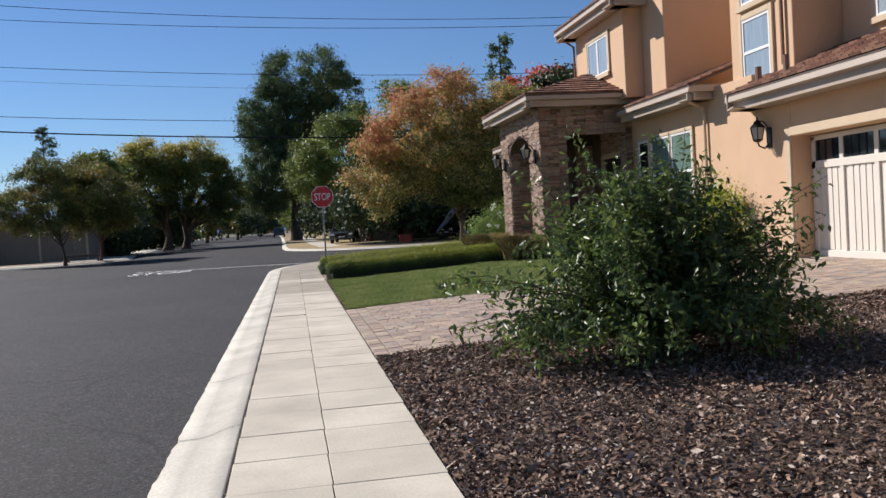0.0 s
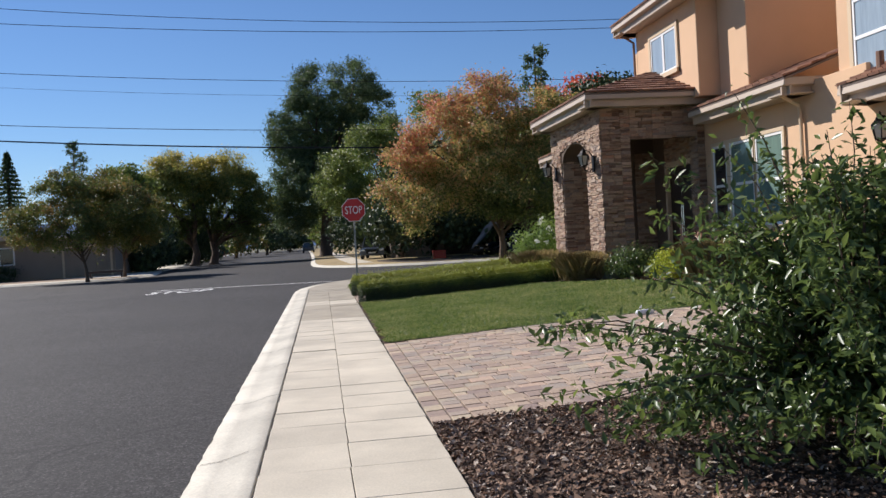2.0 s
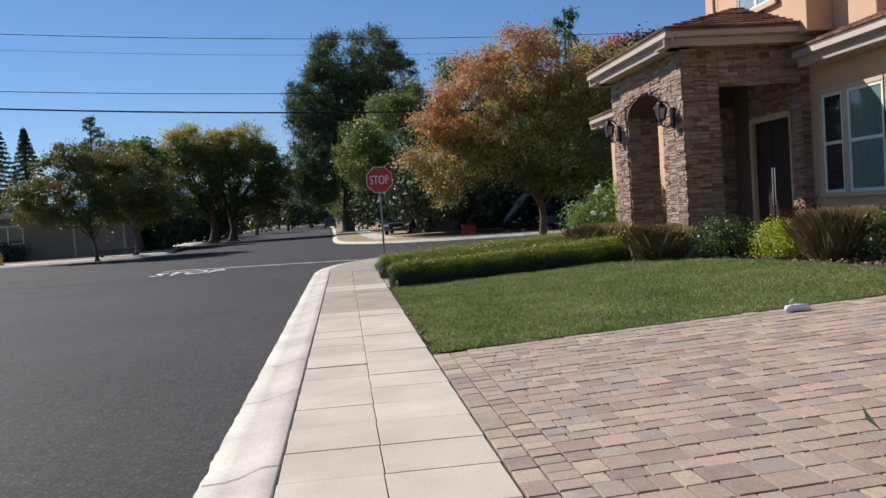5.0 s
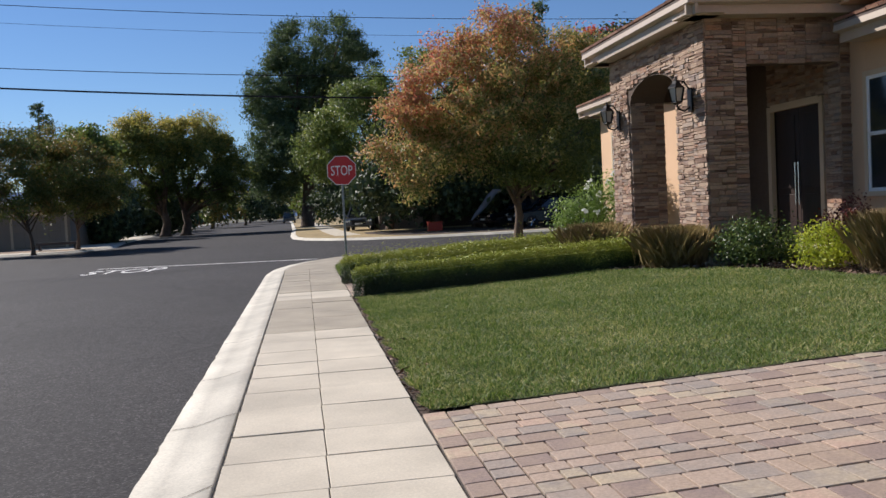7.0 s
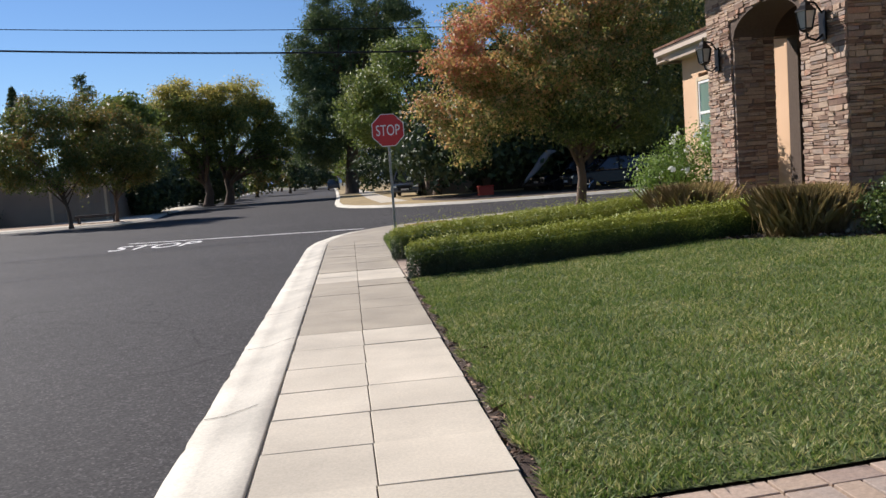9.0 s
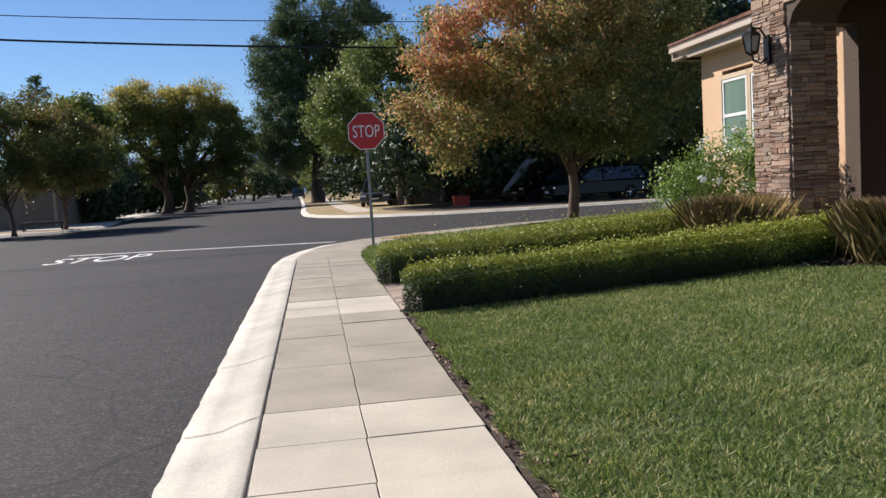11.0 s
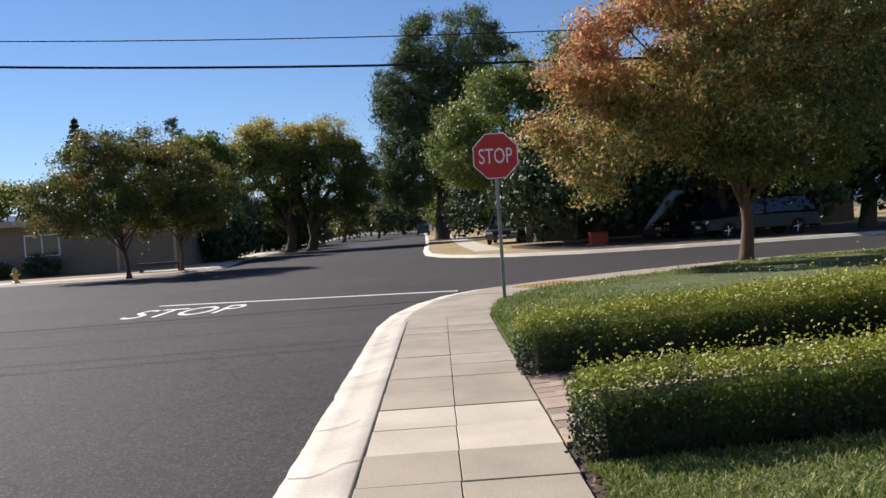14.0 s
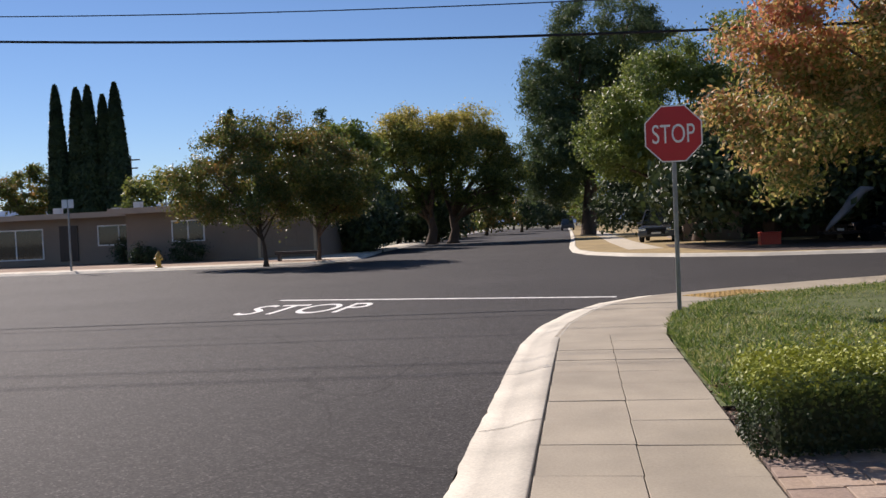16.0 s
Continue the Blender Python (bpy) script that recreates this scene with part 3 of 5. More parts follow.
for i in range(12):
    for j in range(6):
        tb.box(-0.7 + i * 0.12, -0.64 + i * 0.12, -0.32 + j * 0.115, -0.26 + j * 0.115, 0.004, 0.012, mt)
tb.ob("domes", TACTILE, tact)
tagged(tact, "yellowish ramp paving with raised bumps at the kerb", "paving")

# ---- distance ----
rng = np.random.default_rng(3)
for name, dist, h, x0, x1, lab in (("backdrop_hills", 900, 62, -1100, 900, "long blue hazy ridge on the horizon"),):
    vs, fs = [], []
    for i in range(101):
        x = x0 + (x1 - x0) * i / 100
        top = h * (0.75 + 0.35 * noise.noise((x * 0.004, 1, 0)) + 0.12 * noise.noise((x * 0.02, 2, 0)))
        vs += [(x, dist, -2), (x, dist + 60, top * 0.6), (x, dist + 140, top)]
    for i in range(100):
        for k in (0, 1):
            fs.append((i * 3 + k, i * 3 + 3 + k, i * 3 + 4 + k, i * 3 + 1 + k))
    tagged(mesh_ob(name, vs, fs, HILL, smooth=True), lab, "hills", kind="structure")

# ---- the stucco house with its stone porch ----
house = empty("house", 9, 18, 0.3)
tagged(house, "two-storey tan stucco house with a stone-clad porch", "house")
HM = Matrix.Translation((-9, -18, -0.3))


def part(bag, name, mat, bevel=0.0, smooth=False, tones=False, parent=None):
    bag.v = [tuple(HM @ Vector(p)) for p in bag.v]
    return bag.ob(name, mat, parent or house, bevel, smooth, tones)


# lower walls
b = Bag()
b.box(8.6, 9.1, 13.62, 15.35, -0.1, 3.5)
b.box(8.6, 9.1, 8.3, 13.62, 2.52, 3.5)
b.box(8.6, 9.1, 2.0, 8.3, -0.1, 3.5)
part(b, "garage_wall", STUCCO, 0.02)
b = Bag()
b.box(8.9, 9.2, 15.353, 17.9, -0.1, 3.9)
b.box(8.9, 9.2, 17.9, 21.0, -0.1, 1.25)
b.box(8.9, 9.2, 17.9, 21.0, 3.15, 3.9)
b.box(8.9, 9.2, 21.0, 21.5, -0.1, 3.9)
part(b, "wall_front", STUCCO, 0.01)
part(Bag().box(9.102, 17, 2, 15.35, -0.1, 3.4).box(9.6, 17, 15.36, 30.3, -0.1, 3.4), "wall_core", STUCCO)
# garage door in its reveal
door = part(Bag().box(9.0, 9.06, 8.3, 13.62, 0.3, 2.5), "garage_door", GARAGE)
rail = Bag()
for y0 in (8.32, 10.97):
    for i in range(3):
        ya = y0 + i * 0.88
        rail.box(8.965, 9.0, ya, ya + 0.10, 0.36, 2.48)
        for k in range(1, 5):
            yb = ya + 0.10 + k * 0.156
            rail.box(8.988, 9.0, yb - 0.055, yb + 0.055, 0.52, 1.93)
rail.box(8.962, 9.0, 8.32, 13.6, 1.93, 2.06).box(8.962, 9.0, 8.32, 13.6, 2.42, 2.5).box(8.962, 9.0, 8.32, 13.6, 0.34, 0.5).box(8.962, 9.0, 13.5, 13.6, 0.36, 2.48)
part(rail, "door_panel", GARAGE, 0.004)
gl = Bag()
for y0 in (8.32, 10.97):
    for i in range(3):
        ya = y0 + i * 0.88 + 0.10
        gl.box(8.985, 8.999, ya, ya + 0.78, 2.06, 2.42)
        for k in (1, 2, 3):
            part(Bag().box(8.972, 8.985, ya + k * 0.195 - 0.012, ya + k * 0.195 + 0.012, 2.06, 2.42), "glazing_bar", METAL_BLACK)
part(gl, "door_glass", GLASS_DARK)
part(Bag().box(8.57, 8.6, 13.63, 13.78, 0.35, 2.66).box(8.57, 8.6, 8.0, 13.63, 2.53, 2.68), "door_trim", STUCCO_TRIM, 0.006)

# upper walls
b = Bag()
b.box(8.5, 9.4, 20.7, 24.35, 4.27, 6.6)
part(b, "upper_wall_bay", STUCCO, 0.02)
part(Bag().box(9.0, 12.4, 19.4, 20.69, 3.6, 6.6), "upper_wall_step", STUCCO, 0.02)
part(Bag().box(11.8, 12.0, 16.2, 19.399, 3.4, 6.6), "upper_wall_back", STUCCO)
b = Bag()
b.box(9.0, 10.5, 14.05, 16.25, 3.3, 7.6)
b.box(10.0, 10.5, 4.0, 14.049, 3.3, 7.6)
part(b, "upper_wall_garage", STUCCO, 0.02)
part(Bag().box(9.42, 16, 20.5, 27.0, 3.41, 6.5).box(10.51, 16, 4, 16.2, 3.3, 7.5).box(12.01, 16, 16.2, 20.5, 3.3, 6.6), "upper_wall_core", STUCCO)


def window(y0, y1, z0, z1, x, panes, glass, parent=None, hung=False, trim=0.11):
    """A white window in a west wall whose face is at x: surround, frame, glass."""
    w = empty("window")
    w.parent = house
    w.location = tuple(HM @ Vector((x, (y0 + y1) / 2, z0)))
    o = Matrix.Translation((-x, -(y0 + y1) / 2, -z0))

    def put(bag, name, mat, bevel=0.0):
        bag.v = [tuple(o @ Vector(p)) for p in bag.v]
        bag.ob(name, mat, w, bevel)
    t = Bag()
    t.box(x - 0.05, x - 0.002, y0 - trim, y0, z0 - trim, z1 + trim).box(x - 0.05, x - 0.002, y1, y1 + trim, z0 - trim, z1 + trim)
    t.box(x - 0.048, x - 0.002, y0, y1, z1, z1 + trim).box(x - 0.09, x - 0.002, y0 - trim, y1 + trim, z0 - trim, z0)
    put(t, "sill", STUCCO_TRIM, 0.008)
    fr, gb = Bag(), Bag()
    step = (y1 - y0) / panes
    for i in range(panes):
        a, c = y0 + i * step, y0 + (i + 1) * step
        f = 0.055
        fr.box(x - 0.035, x - 0.003, a, a + f, z0, z1).box(x - 0.035, x - 0.003, c - f, c, z0, z1)
        fr.box(x - 0.034, x - 0.003, a + f, c - f, z0, z0 + f).box(x - 0.034, x - 0.003, a + f, c - f, z1 - f, z1)
        if hung:
            zm = (z0 + z1) / 2
            fr.box(x - 0.034, x - 0.003, a + f, c - f, zm - 0.03, zm + 0.03)
        gb.box(x - 0.018, x - 0.006, a + f, c - f, z0 + f, z1 - f)
    put(fr, "frame", WHITE_VINYL, 0.004)
    put(gb, "glass", glass)
    return w


b = Bag().box(9.21, 9.24, 17.9, 21.0, 1.25, 3.15)
part(b, "wall_front_inner", STUCCO)
window(17.95, 19.02, 1.30, 3.12, 8.895, 1, GLASS_CURTAIN, hung=True, trim=0.08)
window(19.12, 20.15, 1.30, 3.12, 8.895, 1, GLASS_CURTAIN, hung=True, trim=0.08)
window(20.30, 20.95, 1.30, 3.12, 8.895, 1, GLASS_DARK, hung=True, trim=0.08)
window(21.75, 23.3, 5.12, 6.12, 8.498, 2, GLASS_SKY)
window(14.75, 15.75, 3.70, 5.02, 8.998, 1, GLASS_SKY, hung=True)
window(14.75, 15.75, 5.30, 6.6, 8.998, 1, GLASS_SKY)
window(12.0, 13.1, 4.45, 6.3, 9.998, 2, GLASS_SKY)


# stone porch: core walls with an arched opening to the west and a square one to the south
AX, AY0, AY1, ATOP, ARISE = 6.38, 22.5, 24.65, 3.15, 0.45


def arch_z(y):
    u = (y - (AY0 + AY1) / 2) / ((AY1 - AY0) / 2)
    return ATOP + ARISE * math.sqrt(max(0.0, 1 - u * u))


b = Bag()
b.box(AX, AX + 0.7, 21.43, AY0, -0.1, 4.25).box(AX, AX + 0.7, AY1, 25.55, -0.1, 4.25)
n = 20
for i in range(n):
    ya, yb = AY0 + (AY1 - AY0) * i / n, AY0 + (AY1 - AY0) * (i + 1) / n
    za, zb = arch_z(ya), arch_z(yb)
    b.add([(AX, ya, za), (AX, yb, zb), (AX, yb, 4.25), (AX, ya, 4.25), (AX + 0.7, ya, za), (AX + 0.7, yb, zb), (AX + 0.7, yb, 4.25), (AX + 0.7, ya, 4.25)],
          [(0, 3, 2, 1), (4, 5, 6, 7), (0, 1, 5, 4), (3, 7, 6, 2)])
b.box(AX + 0.701, 8.72, 21.43, 21.75, 3.45, 4.25)
b.box(8.72, 8.9, 21.43, 21.8, -0.1, 4.25)
b.box(7.8, 9.2, 25.2, 25.55, -0.1, 4.25).box(AX + 0.701, 7.799, 25.2, 25.55, 3.3, 4.25)
MORTAR = toned("mortar_stone", [(0, (0.10, 0.07, 0.05)), (1, (0.18, 0.13, 0.095))], 0.95, 30, 0.8, 0.02)
porch_wall = part(b, "porch_wall", MORTAR)
# The dark stain puts the porch's shade into the ceiling's colour.
part(Bag().box(AX + 0.05, 9.6, 21.5, 25.5, 4.1, 4.2), "porch_ceiling", DARK_WOOD)
part(Bag().box(AX - 0.1, 9.5, 21.3, 25.6, 0.1, 0.42).box(AX + 0.5, 9.5, 20.9, 21.3, 0.1, 0.28), "porch_step", CONCRETE_TAN, 0.01)
# front door wall
# Mortar backs the cladding; its dark tone also paints in the recess's shade.
part(Bag().box(9.15, 9.59, 21.51, 22.5, 0.4, 4.1).box(9.15, 9.59, 24.35, 25.19, 0.4, 4.1).box(9.15, 9.59, 22.5, 24.35, 3.05, 4.1), "entry_wall", MORTAR)
part(Bag().box(9.10, 9.2, 22.5, 22.62, 0.42, 3.02).box(9.10, 9.2, 24.23, 24.35, 0.42, 3.02).box(9.10, 9.2, 22.62, 24.23, 2.92, 3.05), "door_frame", STUCCO_TRIM, 0.006)
d = Bag().box(9.22, 9.28, 22.62, 23.42, 0.43, 2.92).box(9.22, 9.28, 23.43, 24.23, 0.43, 2.92)
for ya in (22.74, 23.55):
    d.box(9.20, 9.22, ya, ya + 0.56, 0.6, 1.3).box(9.20, 9.22, ya, ya + 0.56, 1.42, 2.8)
part(d, "entry_door", DARK_WOOD, 0.006)
part(Bag().tube([(9.15, 23.37, 1.1), (9.15, 23.37, 1.9)], 0.016).tube([(9.15, 23.48, 1.1), (9.15, 23.48, 1.9)], 0.016), "door_handle", CHROME)

# wing beyond the porch
b = Bag().box(7.8, 8.1, 25.553, 27.2, -0.1, 3.75).box(7.8, 8.1, 27.2, 29.4, -0.1, 1.55).box(7.8, 8.1, 27.2, 29.4, 3.15, 3.75).box(7.8, 8.1, 29.4, 30.3, -0.1, 3.75).box(8.1, 9.6, 30.0, 30.3, -0.1, 3.75)
part(b, "wing_wall", STUCCO, 0.015)
part(Bag().box(8.101, 8.12, 27.1, 29.5, 1.5, 3.2), "wing_wall_inner", STUCCO)
window(27.25, 28.25, 1.6, 2.98, 7.797, 1, GLASS_CURTAIN, hung=True, trim=0.09)
window(28.40, 29.35, 1.6, 2.98, 7.797, 1, GLASS_CURTAIN, hung=True, trim=0.09)


# eaves: gutter, fascia board and soffit along a line, and tiled roof planes
def eave(x0, y0, x1, y1, z, nx, ny):
    """A gutter run with the fascia under and behind it; (nx, ny) points outward."""
    d = Vector((x1 - x0, y1 - y0, 0))
    length = d.length
    d.normalize()
    o = Vector((nx, ny, 0))
    g = Bag()
    prof = [(0.0, 0.0), (0.02, -0.13), (-0.06, -0.15), (-0.12, -0.15), (-0.12, 0.02), (-0.02, 0.02)]
    low = [(-0.10, -0.13), (-0.10, -0.30), (-0.15, -0.30), (-0.15, -0.13)]
    sof = [(-0.15, -0.26), (-0.15, -0.29), (-0.62, -0.29), (-0.62, -0.26)]
    for pr in (prof, low, sof):
        n = len(pr)
        a = Vector((x0, y0, z))
        vs = [a + o * u + Vector((0, 0, h)) for u, h in pr] + [a + d * length + o * u + Vector((0, 0, h)) for u, h in pr]
        g.add(vs, [tuple(range(n)), tuple(range(n, 2 * n))[::-1]] + [(i, n + i, n + (i + 1) % n, (i + 1) % n) for i in range(n)])
    return part(g, "gutter", FASCIA, 0.004)


eave(5.92, 20.95, 5.92, 26.0, 4.45, -1, 0)
eave(5.92, 20.95, 9.6, 20.95, 4.45, 0, -1)
eave(5.92, 26.0, 9.6, 26.0, 4.45, 0, 1)
eave(8.32, 16.85, 8.32, 20.94, 3.95, -1, 0)
eave(8.05, 4.0, 8.05, 14.85, 3.42, -1, 0)
eave(8.05, 14.85, 9.6, 15.3, 3.42, 0.28, 0.96)
eave(8.32, 16.85, 9.2, 16.85, 3.95, 0, -1)
eave(7.35, 26.0, 7.35, 30.8, 3.85, -1, 0)
eave(7.35, 30.8, 10, 30.8, 3.85, 0, 1)
eave(8.02, 20.2, 8.02, 24.85, 6.82, -1, 0)
eave(8.02, 24.85, 10.5, 24.85, 6.82, 0, 1)
eave(8.02, 20.2, 10.0, 20.2, 6.82, 0, -1)
eave(8.5, 4.0, 8.5, 16.7, 7.75, -1, 0)


def roof_plane(p0, p1, p2, p3, rows, name="roof"):
    """Courses of clay tiles over a plane: eave from p0 to p1, ridge from p3 to p2."""
    p0, p1, p2, p3 = (Vector(p) for p in (p0, p1, p2, p3))
    bag = Bag()
    nrm = (p1 - p0).cross(p3 - p0).normalized()
    if nrm.z < 0:
        nrm.negate()
    rt = random.Random(int(p0.x * 100 + p0.y * 7))
    for r in range(rows):
        a0, a1 = p0.lerp(p3, r / rows), p1.lerp(p2, r / rows)
        e0, e1 = p0.lerp(p3, (r + 1.18) / rows), p1.lerp(p2, (r + 1.18) / rows)
        n = max(1, int((a1 - a0).length / 0.26))
        for i in range(n):
            u, w = (i + 0.03) / n, (i + 0.97) / n
            q = [a0.lerp(a1, u), a0.lerp(a1, w), e0.lerp(e1, w), e0.lerp(e1, u)]
            h = nrm * (0.055 + rt.uniform(-0.004, 0.006))
            lo = nrm * 0.012
            vs = [q[0] + lo, q[1] + lo, q[2], q[3], q[0] + h, q[1] + h, q[2] + nrm * 0.018, q[3] + nrm * 0.018]
            bag.add(vs, [(4, 5, 6, 7), (0, 1, 5, 4), (1, 2, 6, 5), (3, 0, 4, 7)], rt.random())
    ob = part(bag, name, ROOF_TILE, tones=True)
    ob["kind"] = "stuff"
    under = Bag().add([p0 - nrm * 0.01, p1 - nrm * 0.01, p2 - nrm * 0.01, p3 - nrm * 0.01, p0 - nrm * 0.05, p1 - nrm * 0.05, p2 - nrm * 0.05, p3 - nrm * 0.05],
                      [(0, 1, 2, 3), (4, 7, 6, 5), (0, 4, 5, 1), (1, 5, 6, 2), (2, 6, 7, 3), (3, 7, 4, 0)])
    part(under, "roof_deck", ROOF_GREY)


roof_plane((5.9, 20.93, 4.46), (5.9, 26.02, 4.46), (8.45, 23.6, 5.3), (8.45, 23.3, 5.3), 9)
roof_plane((5.9, 20.93, 4.46), (9.6, 20.93, 4.46), (9.6, 23.3, 5.3), (8.45, 23.3, 5.3), 9)
roof_plane((5.9, 26.02, 4.46), (9.6, 26.02, 4.46), (9.6, 23.6, 5.3), (8.45, 23.6, 5.3), 9)
roof_plane((8.3, 16.83, 3.96), (8.3, 20.93, 3.96), (10.3, 20.93, 4.7), (10.3, 16.83, 4.7), 7)
roof_plane((8.03, 4.0, 3.43), (8.03, 14.85, 3.43), (10.05, 14.85, 4.2), (10.05, 4.0, 4.2), 8)
roof_plane((8.03, 14.85, 3.43), (9.6, 15.3, 3.43), (9.6, 14.85, 3.9), (9.05, 14.85, 3.85), 4)
roof_plane((7.33, 26.0, 3.86), (7.33, 30.82, 3.86), (9.8, 28.6, 4.75), (9.8, 26.0, 4.75), 8)
roof_plane((8.0, 20.2, 6.83), (8.0, 24.87, 6.83), (10.5, 22.6, 7.7), (10.5, 22.5, 7.7), 8)
roof_plane((8.48, 4.0, 7.76), (8.48, 16.7, 7.76), (12, 14, 9), (12, 6, 9), 10)
part(Bag().tube([(8.84, 15.6, 3.3), (8.84, 15.6, 0.3)], 0.035), "downpipe", COPPER)
part(Bag().tube([(8.94, 14.3, 7.6), (8.94, 14.3, 3.9)], 0.035), "downpipe", COPPER)
part(Bag().tube([(8.4, 17.2, 3.7), (8.8, 17.25, 3.5), (8.84, 17.25, 3.3), (8.84, 17.25, 0.3)], 0.035), "downpipe", STUCCO_TRIM)
part(Bag().tube([(8.2, 24.45, 6.5), (8.45, 24.4, 6.3), (8.45, 24.4, 5.0)], 0.035), "downpipe", COPPER)
part(Bag().tube([(8.55, 13.6, 3.6), (8.55, 13.6, 3.95)], 0.05), "vent_pipe", COPPER)
part(Bag().tube([(8.55, 14.5, 3.6), (8.55, 14.5, 3.9)], 0.06), "vent_pipe", COPPER)


def wall_lantern(x, y, z):
    """An iron carriage lantern on a scrolled arm, fixed to a west wall at x."""
    w = empty("wall_lantern", x, y, z)
    ir = Bag().box(-0.02, 0.0, -0.07, 0.07, -0.20, 0.14)
    ir.tube([(0, 0, -0.12), (-0.10, 0, -0.20), (-0.20, 0, -0.16), (-0.22, 0, -0.09)], 0.014, 6)
    ir.tube([(0, 0, 0.10), (-0.10, 0, 0.24), (-0.20, 0, 0.26), (-0.22, 0, 0.20)], 0.012, 6)
    ir.lathe([(0.03, -0.10), (0.085, -0.07), (0.075, -0.05)], 6, (-0.22, 0, 0))
    ir.lathe([(0.135, 0.14), (0.13, 0.155), (0.07, 0.21), (0.055, 0.25), (0.02, 0.27), (0.012, 0.32)], 6, (-0.22, 0, 0))
    for k in range(6):
        a = k * math.tau / 6
        ir.tube([(-0.22 + 0.08 * math.cos(a), 0.08 * math.sin(a), -0.06), (-0.22 + 0.125 * math.cos(a), 0.125 * math.sin(a), 0.15)], 0.009, 5)
    ir.ob("bracket", METAL_BLACK, w)
    Bag().lathe([(0.07, -0.05), (0.115, 0.14)], 6, (-0.22, 0, 0)).ob("glass", LAMP_GLASS, w)
    w.scale = (1.1, 1.1, 1.1)
    return tagged(w, "black iron carriage lantern fixed to the wall", "wall lamp", "lanterns on the house")


lan = wall_lantern(AX - 0.055, 21.85, 2.98)
copy_thing(lan, pose(AX - 0.055, 25.1, 2.98))
copy_thing(lan, pose(8.6, 14.3, 2.6))

# ---- street furniture ----
sign = empty("stop_sign", 1.07, 32.84, 0.0)
Bag().box(-0.03, 0.03, -0.004, 0.004, -0.2, 2.95).box(-0.03, -0.022, -0.03, 0.004, -0.2, 2.95).box(0.022, 0.03, -0.03, 0.004, -0.2, 2.95).ob("post", GALV, sign)


def octagon(r, y0, y1):
    o = [(r * math.cos(radians(22.5 + 45 * k)), r * math.sin(radians(22.5 + 45 * k))) for k in range(8)]
    return Bag().add([(x, y0, z) for x, z in o] + [(x, y1, z) for x, z in o], [tuple(range(8)), tuple(range(8, 16))[::-1]] + [(i, 8 + i, 8 + (i + 1) % 8, (i + 1) % 8) for i in range(8)])


SZ = 2.56
R8 = 0.405 / math.cos(radians(22.5))
for r, y0, y1, nm, mt_ in ((R8, -0.045, -0.041, "border", SIGN_WHITE), (R8 * 0.955, -0.048, -0.0455, "face", SIGN_RED)):
    o = octagon(r, y0, y1).ob(nm, mt_, sign)
    o.location.z = SZ
me = flat_letters("STOP", 0.40)
me.materials.append(SIGN_WHITE)
xs = [v.co.x for v in me.vertices]
ys = [v.co.y for v in me.vertices]
o = new("lettering", me)
o.parent = sign
sx, sz_ = 0.60 / (max(xs) - min(xs)), 0.27 / (max(ys) - min(ys))
o.matrix_local = Matrix.Translation((-(max(xs) + min(xs)) / 2 * sx, -0.0515, SZ - (max(ys) + min(ys)) / 2 * sz_)) @ pose(0, 0, 0, 90) @ Matrix.Diagonal((sx, sz_, 1, 1))
sign.rotation_euler = (0, 0, radians(3))
tagged(sign, "red octagonal stop sign on a galvanised steel post", "sign")

# overhead cables along the side street
def cable(y, z0, left, right, r):
    """A cable along the side street: z0 over x = 0, with the heights over x = -12 and x = 13."""
    a = ((left - z0) / 12 + (right - z0) / 13) / 25
    b = (right - z0) / 13 - 13 * a
    pts = [(x, y, z0 + b * x + a * x * x) for x in range(-48, 49, 2)]
    return tagged(Bag().tube(pts, r, 6).ob("cable", WIRE), "thin black overhead utility cable in the air", "cable", "overhead cables", "structure")


cable(40.0, 5.60, 6.34, 5.25, 0.032)
cable(40.0, 6.36, 7.0, 6.1, 0.014)
cable(40.0, 8.48, 9.15, 8.2, 0.012)
cable(40.0, 7.85, 8.55, 7.6, 0.006)
cable(40.0, 11.07, 11.81, 10.85, 0.013)
cable(40.0, 10.62, 11.2, 10.47, 0.013)

# ---- planting near the path ----
def bush(name, label, x, y, blobs, n, size, mat, clumps=60, spread=0.16, seed=1, stems=10, long=2.0, wild=0.9, group="", shell=0.4):
    rng = np.random.default_rng(seed)
    base = empty(name, x, y, gz(x, y) - 0.02)
    pts, way, mid = crown(blobs, n, clumps, spread, rng, 0.8, shell)
    keep = pts[:, 2] > 0.02
    bag = Bag()
    for k in range(stems):
        e = Vector(mid[(k * 5) % len(mid)])
        s = Vector((rng.normal(0, 0.05), rng.normal(0, 0.05), 0))
        bag.tube([s, s.lerp(e, 0.5) + Vector((0, 0, 0.1)), e], [0.018, 0.012, 0.004], 5)
    bag.ob("stems", BARK, base)
    leaves("foliage", pts[keep], way[keep], size, mat, base, long, rng, wild=wild)
    return tagged(base, label, "shrub", group)


